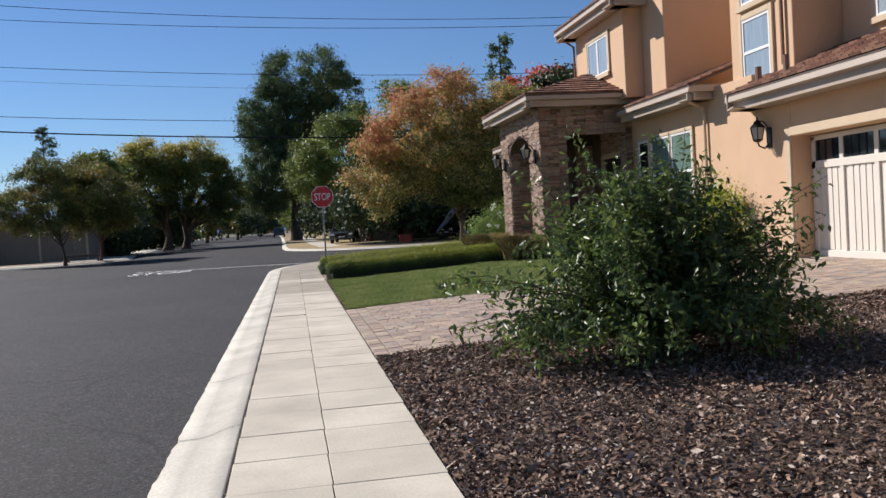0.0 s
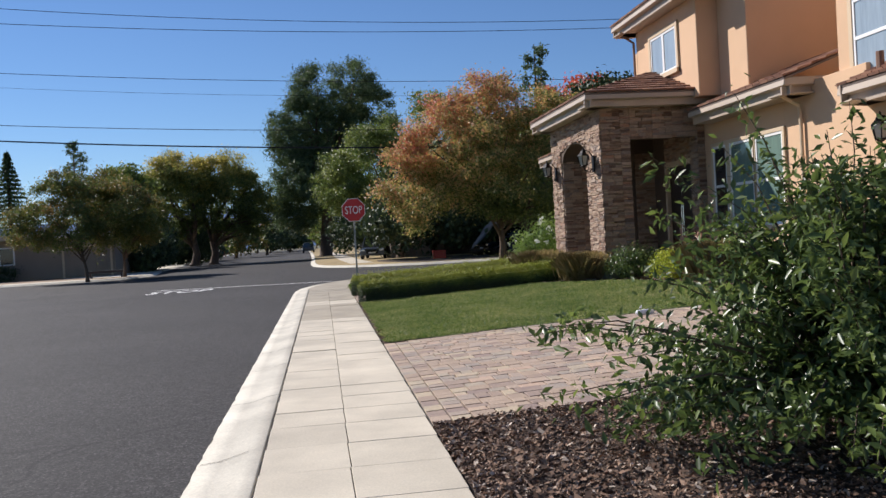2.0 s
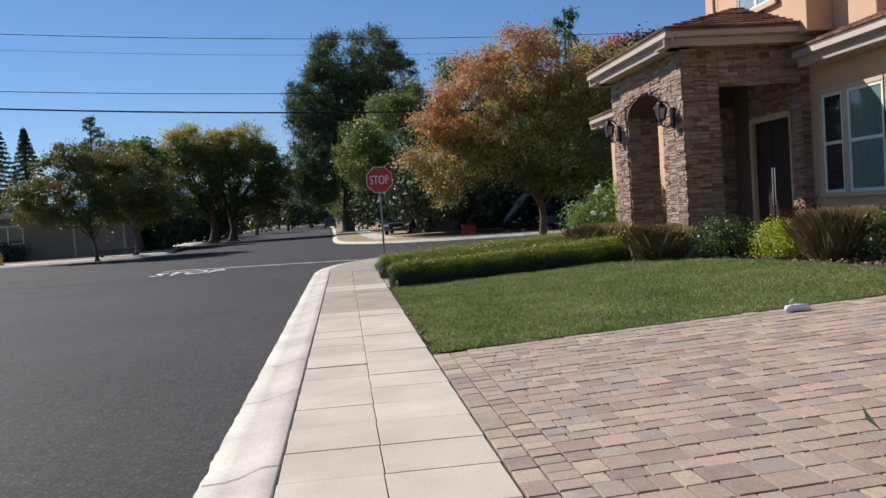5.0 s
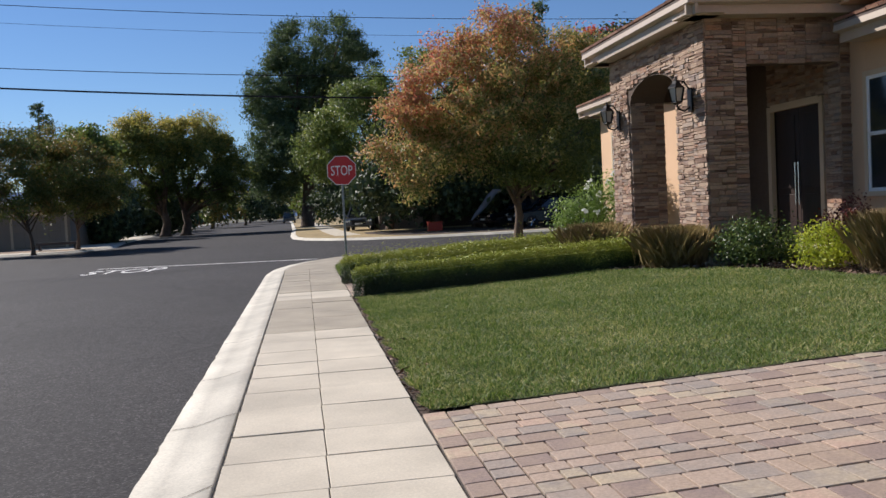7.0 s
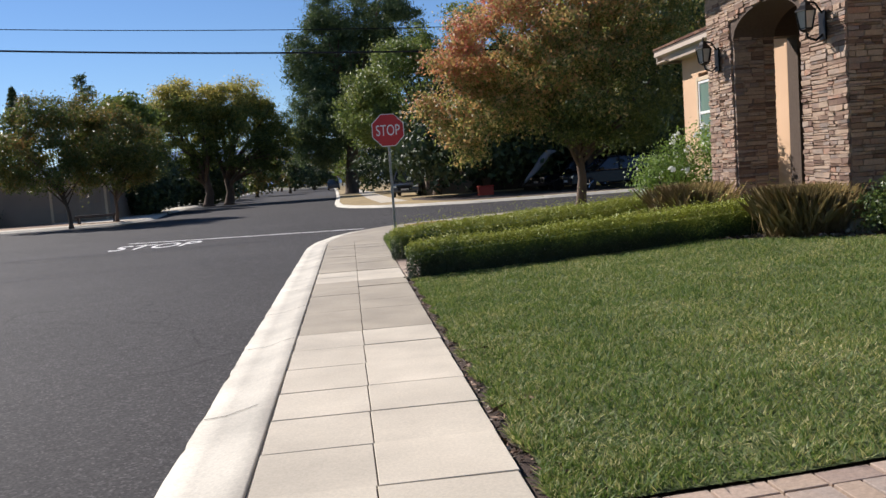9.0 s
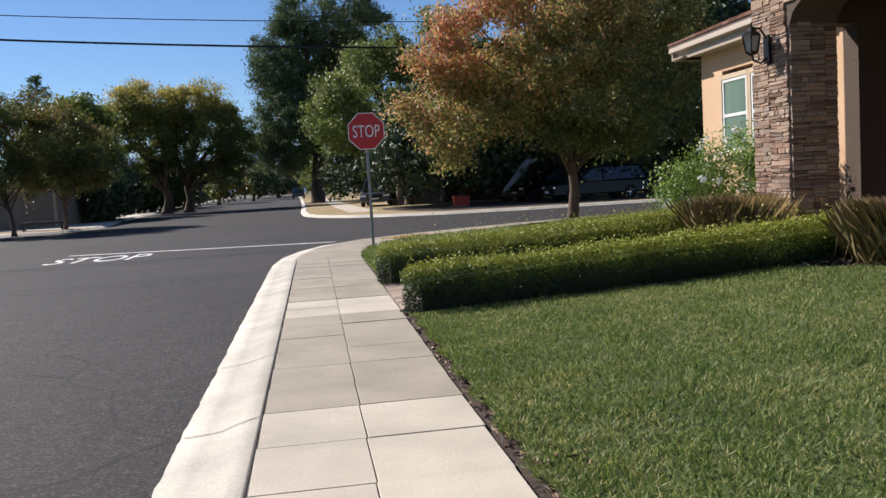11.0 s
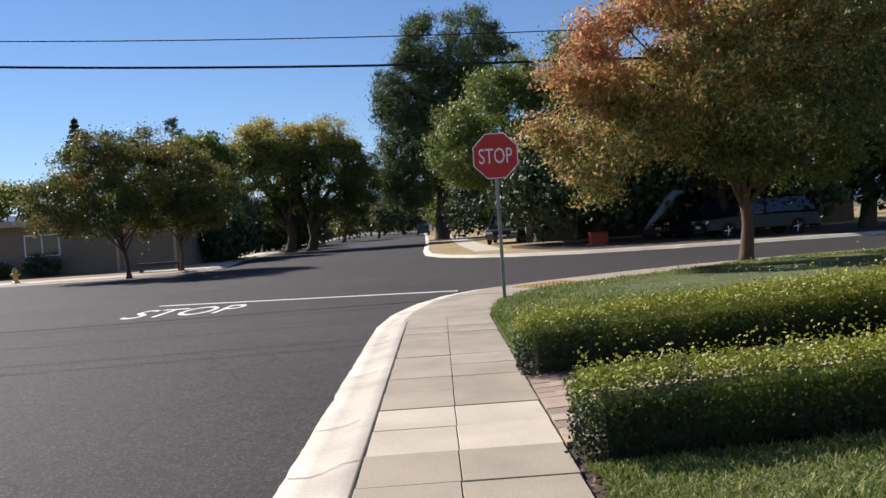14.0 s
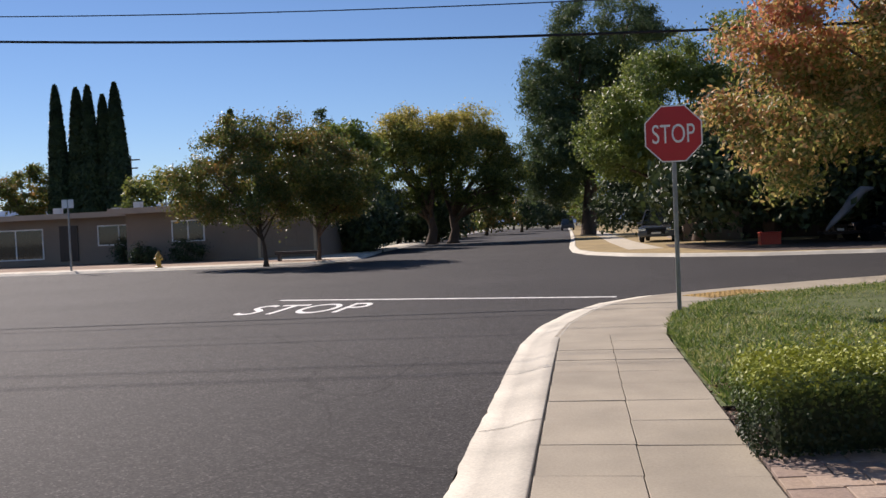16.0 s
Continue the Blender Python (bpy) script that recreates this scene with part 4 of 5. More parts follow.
# the big shrub on the mulch: arching shoots with paired long leaves
def arching_shrub(x, y, seed=11):
    rng = np.random.default_rng(seed)
    base = empty("shrub", x, y, gz(x, y))
    wood = Bag()
    P, W = [], []
    for k in range(330):
        a = rng.uniform(0, math.tau)
        el = rng.uniform(0.18, 1.5)
        length = rng.uniform(0.95, 1.5) * (1.0 if el < 0.8 else 1.12)
        if k < 34:
            length *= 1.27
        d = np.array([math.cos(a) * math.cos(el) * 1.28, math.sin(a) * math.cos(el), math.sin(el) * 0.95])
        pts = []
        for j in range(6):
            s = j / 5
            p = d * length * s + np.array([0, 0, 0.30 * math.sin(s * 2.2) - 0.42 * s * s * math.cos(el)]) + rng.normal(0, 0.02, 3)
            p[2] = max(0.06, p[2])
            pts.append(p)
        wood.tube([tuple(p) for p in pts], [0.012, 0.010, 0.008, 0.006, 0.004, 0.002], 4)
        m = 84
        s = rng.uniform(0.25, 1.0, m) ** 0.8 * 5
        i = np.minimum(s.astype(int), 4)
        f = (s - i)[:, None]
        arr = np.array(pts)
        q = arr[i] * (1 - f) + arr[i + 1] * f
        P.append(q + rng.normal(0, 0.055, (m, 3)) + np.array([0, 0, -0.02]))
        W.append(np.tile(d, (m, 1)) * 0.5)
    P, W = np.concatenate(P), np.concatenate(W)
    keep = P[:, 2] > 0.03
    wood.ob("stems", BARK, base)
    leaves("foliage", P[keep], W[keep], 0.082, L_BUSH, base, 2.6, rng, up=0.35, wild=0.8)
    return tagged(base, "large dark green arching shrub on the bark mulch", "shrub")


arching_shrub(3.1, 7.05)


def hedge(x0, x1, y0, y1, slope, h, seed, label):
    """A clipped box hedge: a dense skin of small leaves round dark twigs."""
    rng = np.random.default_rng(seed)
    L, D = x1 - x0, y1 - y0
    base = empty("hedge", x0, y0, 0)
    n = int(30000 * (L * (D + 2 * h) + 2 * D * h) / 9.0)
    u, v = rng.random(n) * L, rng.random(n)
    arcl = D + 2 * h
    s = v * arcl
    yy = np.where(s < h, 0, np.where(s < h + D, s - h, D))
    zz = np.where(s < h, s, np.where(s < h + D, h, arcl - s))
    oy = np.where(s < h, -1.0, np.where(s < h + D, 0, 1.0))
    oz = np.where((s >= h) & (s < h + D), 1.0, 0.05)
    m = n // 9
    ue = np.where(rng.random(m) < 0.5, 0.0, L)
    e = np.stack([ue, rng.random(m) * D, rng.random(m) * h], 1)
    pts = np.concatenate([np.stack([u, yy, zz], 1), e])
    out = np.concatenate([np.stack([np.zeros(n), oy, oz], 1), np.stack([np.where(ue > 0, 1.0, -1.0), np.zeros(m), np.zeros(m)], 1)])
    # rounded shoulders and an uneven clip
    c = np.array([L / 2, D / 2, h / 2])
    lump = np.array([0.075 * noise.noise((p[0] * 1.6, p[1] * 3, p[2] * 3 + seed)) + 0.045 * noise.noise((p[0] * 6, p[1] * 6, p[2] * 6)) for p in pts])
    depth = rng.exponential(0.05, len(pts))
    pts = pts + out * (lump - depth + 0.03)[:, None] + rng.normal(0, 0.012, pts.shape)
    corner = np.maximum(0, np.abs((pts[:, 1] - c[1]) / (D / 2)) - 0.7) * np.maximum(0, pts[:, 2] / h - 0.75)
    pts[:, 2] -= corner * 0.6
    # sprouting tips above the clip
    k = int(1100 * L)
    tip = np.stack([rng.random(k) * L, rng.random(k) * D, h + rng.exponential(0.045, k) * (0.4 + 1.6 * rng.random(k) ** 3)], 1)
    # fresh shoots that stand over the clip in uneven groups
    ks, per = int(120 * L), 9
    foot = np.stack([rng.random(ks) * L, rng.random(ks) * D, np.full(ks, h - 0.02)], 1)
    lush = np.array([max(0.15, 0.55 + 1.2 * noise.noise((p[0] * 1.3, p[1] * 2.0, seed))) for p in foot])
    rise = lush * rng.uniform(0.04, 0.15, ks)
    lean_ = rng.normal(0, 0.25, (ks, 2))
    f = np.tile(np.linspace(0.1, 1.0, per), ks)
    fr, rr, lr = np.repeat(foot, per, 0), np.repeat(rise, per), np.repeat(lean_, per, 0)
    shoot = fr + np.stack([lr[:, 0] * rr * f, lr[:, 1] * rr * f, rr * f], 1) + rng.normal(0, 0.010, (ks * per, 3))
    tip = np.concatenate([tip, shoot])
    pts, out = np.concatenate([pts, tip]), np.concatenate([out, np.tile([0, 0, 1.0], (len(tip), 1))])
    pts[:, 1] += pts[:, 0] * slope
    pts[:, 2] = np.maximum(pts[:, 2], 0.03)
    pts[:, 2] += np.array([gz(x0 + p[0], y0 + p[1]) for p in pts])
    core = Bag()
    segs = 12
    for i in range(segs):
        xa, xb = 0.12 + (L - 0.24) * i / segs, 0.12 + (L - 0.24) * (i + 1) / segs
        za, zb = gz(x0 + xa, y0), gz(x0 + xb, y0)
        ya, yb = xa * slope, xb * slope
        core.add([(xa, ya + 0.1, za), (xb, yb + 0.1, zb), (xb, yb + D - 0.1, zb), (xa, ya + D - 0.1, za), (xa, ya + 0.12, za + h - 0.11), (xb, yb + 0.12, zb + h - 0.11), (xb, yb + D - 0.12, zb + h - 0.11), (xa, ya + D - 0.12, za + h - 0.11)],
                 [(0, 1, 5, 4), (2, 3, 7, 6), (4, 5, 6, 7), (3, 0, 4, 7), (1, 2, 6, 5)])
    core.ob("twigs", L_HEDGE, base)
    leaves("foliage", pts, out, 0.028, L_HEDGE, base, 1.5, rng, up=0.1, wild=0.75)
    return tagged(base, label, "hedge", "clipped hedges")


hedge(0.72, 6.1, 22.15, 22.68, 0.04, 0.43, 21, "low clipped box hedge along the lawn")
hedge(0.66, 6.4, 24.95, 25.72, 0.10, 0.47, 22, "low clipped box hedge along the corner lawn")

# shrubs along the porch
def tuft(x, y, r, h, n, seed, label="tan tufted ornamental grass beside the porch"):
    rng = np.random.default_rng(seed)
    base = empty("ornamental_grass", x, y, gz(x, y) - 0.02)
    a, t = rng.uniform(0, math.tau, n), rng.uniform(0.1, 0.75, n)
    foot = np.stack([rng.normal(0, r * 0.28, n), rng.normal(0, r * 0.28, n), np.zeros(n)], 1)
    hh = h * rng.uniform(0.6, 1.15, n)
    tip = foot + np.stack([np.cos(a) * t * r, np.sin(a) * t * r, hh], 1)
    side = np.stack([-np.sin(a), np.cos(a), np.zeros(n)], 1) * 0.0019
    mid = foot * 0.45 + tip * 0.55 + np.array([0, 0, 0.08])
    v = np.stack([foot, mid - side, tip, mid + side], 1)
    tris("blades", v, L_TAN, base, rng.random(n))
    return tagged(base, label, "grass", "ornamental grasses")


tuft(5.95, 21.75, 0.62, 0.62, 9000, 31)
tuft(7.5, 18.3, 0.6, 0.72, 9000, 32)
tuft(5.7, 25.0, 0.7, 0.65, 5000, 33)
bush("shrub", "rounded glossy green shrub beside the porch step", 6.85, 20.75, [(0, 0, 0.32, 0.68, 0.5, 0.36)], 6000, 0.055, L_BUSH, 90, 0.10, 41)
bush("shrub", "bright lime green low shrub by the lawn", 7.15, 19.4, [(0, 0, 0.28, 0.48, 0.45, 0.34)], 3500, 0.05, L_LIME, 60, 0.09, 42)
bush("shrub", "dark green low shrub under the windows", 7.9, 17.6, [(0, 0, 0.3, 0.5, 0.7, 0.4)], 3500, 0.06, L_BUSH, 60, 0.1, 43)
bush("shrub", "burgundy leaved low shrub beside the entry", 7.9, 20.1, [(0, 0, 0.55, 0.35, 0.35, 0.35)], 1600, 0.05, L_BURGUNDY, 30, 0.09, 44)
bush("shrub", "lime green shrub against the garage wall", 8.25, 15.6, [(0, 0, 0.8, 0.4, 0.7, 0.75)], 4000, 0.07, L_LIME, 60, 0.13, 45)


def rose(x, y, blobs, seed, flowers, label):
    base = bush("rose_bush", label, x, y, blobs, 7500, 0.06, L_ROSE, 120, 0.14, seed, 16)
    rng = np.random.default_rng(seed + 5)
    pts, way, _ = crown(blobs, flowers * 14, flowers, 0.04, rng, 1.0, 0.95)
    pts[:, 2] += 0.08
    leaves("blossom", pts, way, 0.07, L_PETAL, base, 1.2, rng)
    return base


rose(6.35, 27.6, [(0, 0, 0.75, 0.75, 0.65, 0.65), (0.5, -0.1, 1.1, 0.55, 0.5, 0.6)], 51, 26, "tall rose bush with white flowers by the wing")
rose(7.3, 26.7, [(0, 0, 0.9, 0.5, 0.7, 0.95)], 52, 20, "tall rose bush with white blossoms beside the porch")

# newspaper in a bag at the lawn's edge
paper = empty("newspaper", 4.35, 13.95, gz(4.35, 13.95) + 0.015)
Bag().tube([(-0.16, 0, 0.02), (-0.14, 0, 0.03), (0, 0.01, 0.035), (0.15, 0.0, 0.03), (0.17, 0, 0.02)], [0.02, 0.05, 0.055, 0.05, 0.02], 9).tube([(-0.10, 0, 0.06), (-0.08, -0.01, 0.11), (-0.05, 0, 0.15)], [0.03, 0.025, 0.01], 6).ob("wrapper", NEWSBAG, paper, smooth=True)
paper.scale = (0.8, 0.8, 0.8)
tagged(paper, "white plastic wrapped newspaper lying on the pavers", "newspaper")

# ---- street trees ----
tree("autumn_tree", "spreading street tree in red, orange and green leaf", 7.55, 38.7, 0.0, 2.6, 0.17,
     [(-1.0, 0, 5.2, 3.6, 3.4, 2.4), (-3.4, -0.4, 3.1, 1.9, 2.0, 1.3), (1.8, 0.3, 3.9, 2.6, 2.6, 2.4), (-1.2, -0.6, 3.2, 2.2, 1.8, 1.1), (0.6, -1.2, 3.0, 2.0, 1.8, 0.9), (-0.3, 0, 6.9, 2.2, 2.2, 1.3), (-2.2, 0, 5.2, 2.2, 2.2, 1.5), (2.4, 0.8, 6.0, 2.4, 2.4, 1.8)],
     100000, 0.135, L_ORANGE, clumps=420, spread=0.27, seed=61, limbs=30, long=2.3, flat=0.75, shell=0.45)
tree("pine_tree", "huge dark green pine beside the far street", 0.3, 100, 0, 12, 0.7,
     [(2.0, 0, 18.2, 5.4, 5, 3.9), (5.4, 0, 15.2, 3.5, 4, 4.2), (-1.4, 0, 14, 4.3, 4, 4.6), (-1.2, 0, 8, 5.0, 5, 4), (4, 0, 8.5, 5, 4, 5), (-3, 0, 5.5, 3.4, 3.5, 2.5), (0.5, 0, 12, 5, 4, 5)],
     130000, 0.36, L_PINE, clumps=800, spread=0.48, seed=62, limbs=30, long=3.6, flat=0.7, wild=1.1)
tree("green_tree", "rounded bright green street tree by the driveway", 5.6, 66, 0, 2.6, 0.3,
     [(-1.8, 0, 6.6, 3.6, 3.4, 3.6), (1.6, 0.5, 6.2, 3.0, 3, 3.2), (-3.6, -0.4, 5.4, 2.2, 2.2, 2.2), (-0.6, 0, 9, 2.0, 2, 1.6)],
     60000, 0.17, L_GREEN, clumps=260, spread=0.36, seed=63, limbs=20)
tree("far_tree", "yellow green tree behind the street trees", 10.5, 78, 0, 5, 0.3, [(0, 0, 10, 3.2, 3, 4.6), (3.5, 0, 8, 3.5, 3, 4)], 26000, 0.24, L_GREEN, clumps=160, spread=0.45, seed=64)
tree("red_tree", "tree in bright red autumn leaf behind the house", 18.6, 60, 0, 4, 0.25, [(0.4, 0, 9.8, 2.6, 2.4, 2.2), (-2.4, 0, 8.8, 1.8, 2, 2.4), (2.8, 0, 9.2, 2.4, 2, 2.4)], 13000, 0.26, L_RED, clumps=130, spread=0.35, seed=65)
tree("dark_tree", "dense dark green tree beyond the side street", 13.2, 57.5, 0, 3, 0.3, [(0, 0, 6.2, 4.2, 3, 3.6), (-3, 1, 5, 3, 3, 3), (4, 0, 5.5, 3.4, 3, 3.6)], 26000, 0.28, L_GREEN, clumps=230, spread=0.42, seed=66)
tree("dark_tree", "dense dark green tree behind the parked cars", 21.5, 54, 0, 3, 0.3, [(0, 0, 6, 4.5, 3.5, 4), (-3, 1, 8, 3, 3, 3)], 20000, 0.30, L_DARK, clumps=200, spread=0.45, seed=67)
tree("street_tree", "small street tree with dull green and red leaves", -14.1, 56.2, 0.05, 2.0, 0.10,
     [(-1.0, 0, 3.9, 2.6, 2.2, 2.0), (0.8, 0, 4.7, 2.1, 2.0, 1.8), (-2.8, 0, 3.5, 1.7, 1.5, 1.5), (-0.4, 0, 2.7, 2.4, 1.8, 1.1), (-1.0, 0, 5.3, 1.9, 1.7, 1.2)], 40000, 0.13, L_DULL, clumps=200, spread=0.28, seed=68, limbs=14, lean=(-0.25, 0))
tree("street_tree", "small street tree with dull dark leaves", -12.6, 59.2, 0.05, 2.0, 0.10,
     [(0, 0, 4.2, 2.3, 2.1, 2.2), (1.2, 0, 3.7, 1.9, 1.8, 1.7), (-0.6, 0, 5.3, 1.6, 1.5, 1.2), (0.1, 0, 2.8, 2.4, 1.8, 1.1)], 36000, 0.13, L_DULL, clumps=180, spread=0.28, seed=69, limbs=14)
tree("yellow_tree", "broad street tree turning yellow at the top", -12.6, 90, 0.05, 3.0, 0.42,
     [(-2.0, 0, 6.6, 3.8, 3.5, 3.8), (-0.8, 0, 8.8, 3.2, 3, 2.5)], 42000, 0.22, L_YELLOW, clumps=190, spread=0.44, seed=70, limbs=18)
tree("yellow_tree", "broad street tree with yellow crown and green skirts", -10.9, 91, 0.05, 3.0, 0.42,
     [(2.0, 0, 6.2, 3.6, 3.4, 3.6), (1.2, 0, 8.6, 3.0, 3, 2.4), (4.2, 0, 5.0, 2.0, 2.2, 2.4)], 42000, 0.22, L_YELLOW, clumps=190, spread=0.44, seed=71, limbs=18)
tree("far_tree", "green tree behind the low house", -17.5, 82, 0, 4, 0.25, [(0, 0, 6, 3.2, 3, 3.4)], 12000, 0.3, L_GREEN, clumps=120, spread=0.4, seed=72)
for i, (x, y, h, r, mt_) in enumerate(((-16.5, 112, 5, 3.6, L_DARK), (-13, 135, 5.5, 4, L_DULL), (-10, 160, 7, 4.5, L_DARK), (-4, 215, 8, 5, L_DULL), (-9, 230, 9, 6, L_DULL), (-16, 220, 8, 6, L_ORANGE), (1.5, 150, 7, 4.5, L_GREEN), (2.5, 180, 8, 5, L_DULL), (-24, 190, 7, 7, L_DARK), (-17.5, 100, 3.6, 2.6, L_DARK), (-17, 122, 4, 3.4, L_DULL), (-19, 150, 5, 4.5, L_GREEN), (-7, 190, 5, 3.5, L_DARK), (-12, 205, 6, 5, L_DULL), (-2, 300, 11, 8, L_DARK), (-14, 310, 10, 9, L_DULL))):
    tree("far_tree", "distant roadside tree in dull leaf", x, y, 0, h * 0.4, 0.25, [(0, 0, h * 0.62, r, r, h * 0.4), (r * 0.4, 0, h * 0.4, r * 0.8, r, h * 0.3)], 3600, 0.55, mt_, clumps=60, spread=0.55, seed=80 + i, limbs=6, group="distant roadside trees")


def spire(x, y, h, r, seed):
    """An Italian cypress: a tight dark flame of foliage."""
    rng = np.random.default_rng(seed)
    base = empty("cypress", x, y, 0)
    n = 6500
    z = rng.random(n) ** 0.8 * h
    rad = r * np.minimum(1, (1 - z / h) ** 0.55 * 1.1) * (0.85 + 0.2 * rng.random(n))
    a = rng.uniform(0, math.tau, n)
    out = np.stack([np.cos(a), np.sin(a), np.full(n, 0.5)], 1)
    pts = np.stack([np.cos(a) * rad, np.sin(a) * rad, z], 1)
    Bag().tube([(0, 0, -0.1), (0, 0, h * 0.5), (0, 0, h * 0.93)], [r * 0.8, r * 0.72, 0.05], 8).ob("trunk", L_DARK, base)
    leaves("foliage", pts, out, 0.6, L_DARK, base, 2.2, rng, wild=0.5)
    return tagged(base, "tall narrow dark green Italian cypress", "cypress", "row of cypresses")


for i, (x, h, r) in enumerate(((-58.9, 19.3, 1.0), (-56.8, 19.0, 1.15), (-54.9, 19.0, 1.0), (-53.6, 18.0, 1.0), (-51.6, 19.1, 1.15))):
    spire(x, 110 + (i % 2) * 0.8, h, r * 1.4, 120 + i)


def sparse_conifer(x, y, h, r, seed, label):
    rng = np.random.default_rng(seed)
    base = empty("conifer", x, y, 0)
    bag = Bag().tube([(0, 0, -0.1), (0, 0, h * 0.5), (0, 0, h)], [0.35, 0.22, 0.03], 7)
    P = []
    for k in range(46):
        z = h * (0.35 + 0.63 * k / 46)
        L = r * (1.05 - 0.75 * k / 46) * rng.uniform(0.5, 1.1)
        a = rng.uniform(0, math.tau)
        e = np.array([math.cos(a) * L, math.sin(a) * L, z - 0.06 * L + 0.3])
        bag.tube([(0, 0, z), tuple(e)], [0.06, 0.015], 4)
        m = 70
        P.append(np.array([0, 0, z]) + (e - np.array([0, 0, z])) * rng.uniform(0.35, 1.05, m)[:, None] + rng.normal(0, 0.22, (m, 3)))
    P = np.concatenate(P)
    bag.ob("trunk", BARK, base)
    leaves("foliage", P, np.zeros_like(P), 0.42, L_PINE, base, 2.6, rng, wild=1.0)
    return tagged(base, label, "conifer", "sparse conifers")


sparse_conifer(23, 90, 21, 3.6, 131, "thin sparse conifer behind the street trees")
sparse_conifer(-36.8, 140, 19.3, 3.8, 132, "thin sparse conifer behind the low house")
spired = [(-51.0, 141, 20.5, 6.6), (-47.4, 143, 18.6, 6.2)]
for i, (cx, cy, ch, cr) in enumerate(spired):
    rng = np.random.default_rng(170 + i)
    base = empty("redwood", cx, cy, 0)
    n = 6500
    lev = np.floor(rng.random(n) ** 0.7 * 26)
    zz = ch * (0.10 + 0.90 * lev / 26) + rng.normal(0, 0.10, n)
    aa = (rng.integers(0, 7, n) + lev * 0.37) * math.tau / 7 + rng.normal(0, 0.16, n)
    rr = cr * np.clip(1.02 - zz / ch, 0.03, 1) * rng.uniform(0.15, 1.0, n)
    pts = np.stack([np.cos(aa) * rr, np.sin(aa) * rr, zz - 0.16 * rr], 1)
    Bag().tube([(0, 0, -0.1), (0, 0, ch * 0.6), (0, 0, ch)], [0.5, 0.3, 0.04], 8).ob("trunk", BARK, base)
    leaves("foliage", pts, np.tile([0, 0, 0.6], (n, 1)), 0.55, L_PINE, base, 2.4, rng, wild=0.8)
    tagged(base, "tall dark conical redwood behind the low house", "conifer", "redwoods")
tree("far_tree", "yellow green rounded tree behind the low house", -33, 84, 0, 3, 0.25, [(0, 0, 4.2, 3.4, 3, 2.6)], 8000, 0.32, L_YELLOW, clumps=90, spread=0.4, seed=141)
for i, (cx, cy, ch) in enumerate(((18.5, 54.5, 11), (25, 57, 9.5), (31, 54, 9), (38, 58, 9), (16, 63, 9), (7.6, 59.0, 7.2), (10.5, 60.5, 8.5), (5.5, 86, 6.5), (9, 90, 7))):
    tree("dark_tree", "tall dense dark green tree beyond the side street", cx, cy, 0, ch * 0.4, 0.35, [(0, 0, ch * 0.62, 4.2, 3.6, ch * 0.36), (-1.5, -0.5, ch * 0.35, 3.8, 3.4, ch * 0.24), (2, 0, ch * 0.4, 3.4, 3, ch * 0.25)], 14000, 0.36, L_DARK, clumps=150, spread=0.55, seed=180 + i, limbs=8, group="dark background trees")
tree("far_tree", "round green tree beside the cypresses", -64, 112, 0, 4, 0.3, [(0, 0, 7.5, 3.6, 3.4, 3.2)], 7000, 0.4, L_DULL, clumps=80, spread=0.5, seed=140)

# utility poles beyond the low house
for (x, y, h) in ((-54.5, 118, 11.7),):
    p = empty("utility_pole", x, y, 0)
    Bag().tube([(0, 0, -0.1), (0, 0, h)], [0.16, 0.11], 8).box(-1.2, 1.2, -0.06, 0.06, h - 0.6, h - 0.45).box(-0.9, 0.9, -0.06, 0.06, h - 1.6, h - 1.46).ob("pole", BARK, p)
    tagged(p, "weathered wooden utility pole with crossarms", "pole", "utility poles")

for (x, h) in ((-92.3, 12.8), (-86.8, 14.7)):
    p = empty("floodlight_mast", x, 190, 0)
    fm = Bag().tube([(0, 0, -0.1), (0, 0, h)], [0.22, 0.12], 8)
    for k in range(3):
        fm.box(-1.5, 1.5, -0.06, 0.06, h - 1.6 + k * 0.7, h - 1.5 + k * 0.7)
        for q in range(5):
            fm.box(-1.45 + q * 0.62, -1.05 + q * 0.62, -0.25, 0.1, h - 1.5 + k * 0.7, h - 1.15 + k * 0.7)
    fm.ob("mast", GALV, p)
    tagged(p, "distant steel sports floodlight mast with rows of lamps", "floodlight", "floodlight masts")

# ---- low house across the side street ----
low = empty("low_house", -24, 68, 0.1)
tagged(low, "low grey-tan flat-roofed house across the street", "house")


def lpart(bag, name, mat, bevel=0.0):
    bag.v = [(x + 24, y - 68, z - 0.1) for x, y, z in bag.v]
    return bag.ob(name, mat, low, bevel)


lpart(Bag().box(-40, -26.2, 68, 78, -0.1, 2.85).box(-26.2, -14.7, 66, 78, -0.1, 2.9), "wall", PLASTER_GREY)
lpart(Bag().box(-41, -26.6, 67.2, 79, 2.86, 3.12).box(-26.8, -14.1, 65.2, 79, 2.91, 3.16), "roof", ROOF_GREY, 0.02)
lpart(Bag().box(-41, -26.6, 67.15, 67.2, 2.82, 3.14).box(-26.8, -19.2, 65.1, 65.2, 2.87, 3.20), "fascia", FASCIA)
lpart(Bag().box(-19.2, -14.1, 65.1, 65.2, 2.87, 3.20), "fascia", WHITE_VINYL)
for vx, vh in ((-33.4, 3.6), (-27.9, 3.75), (-29.4, 3.45)):
    lpart(Bag().box(vx, vx + 0.45, 70, 70.4, 3.1, vh), "vent", WHITE_VINYL)
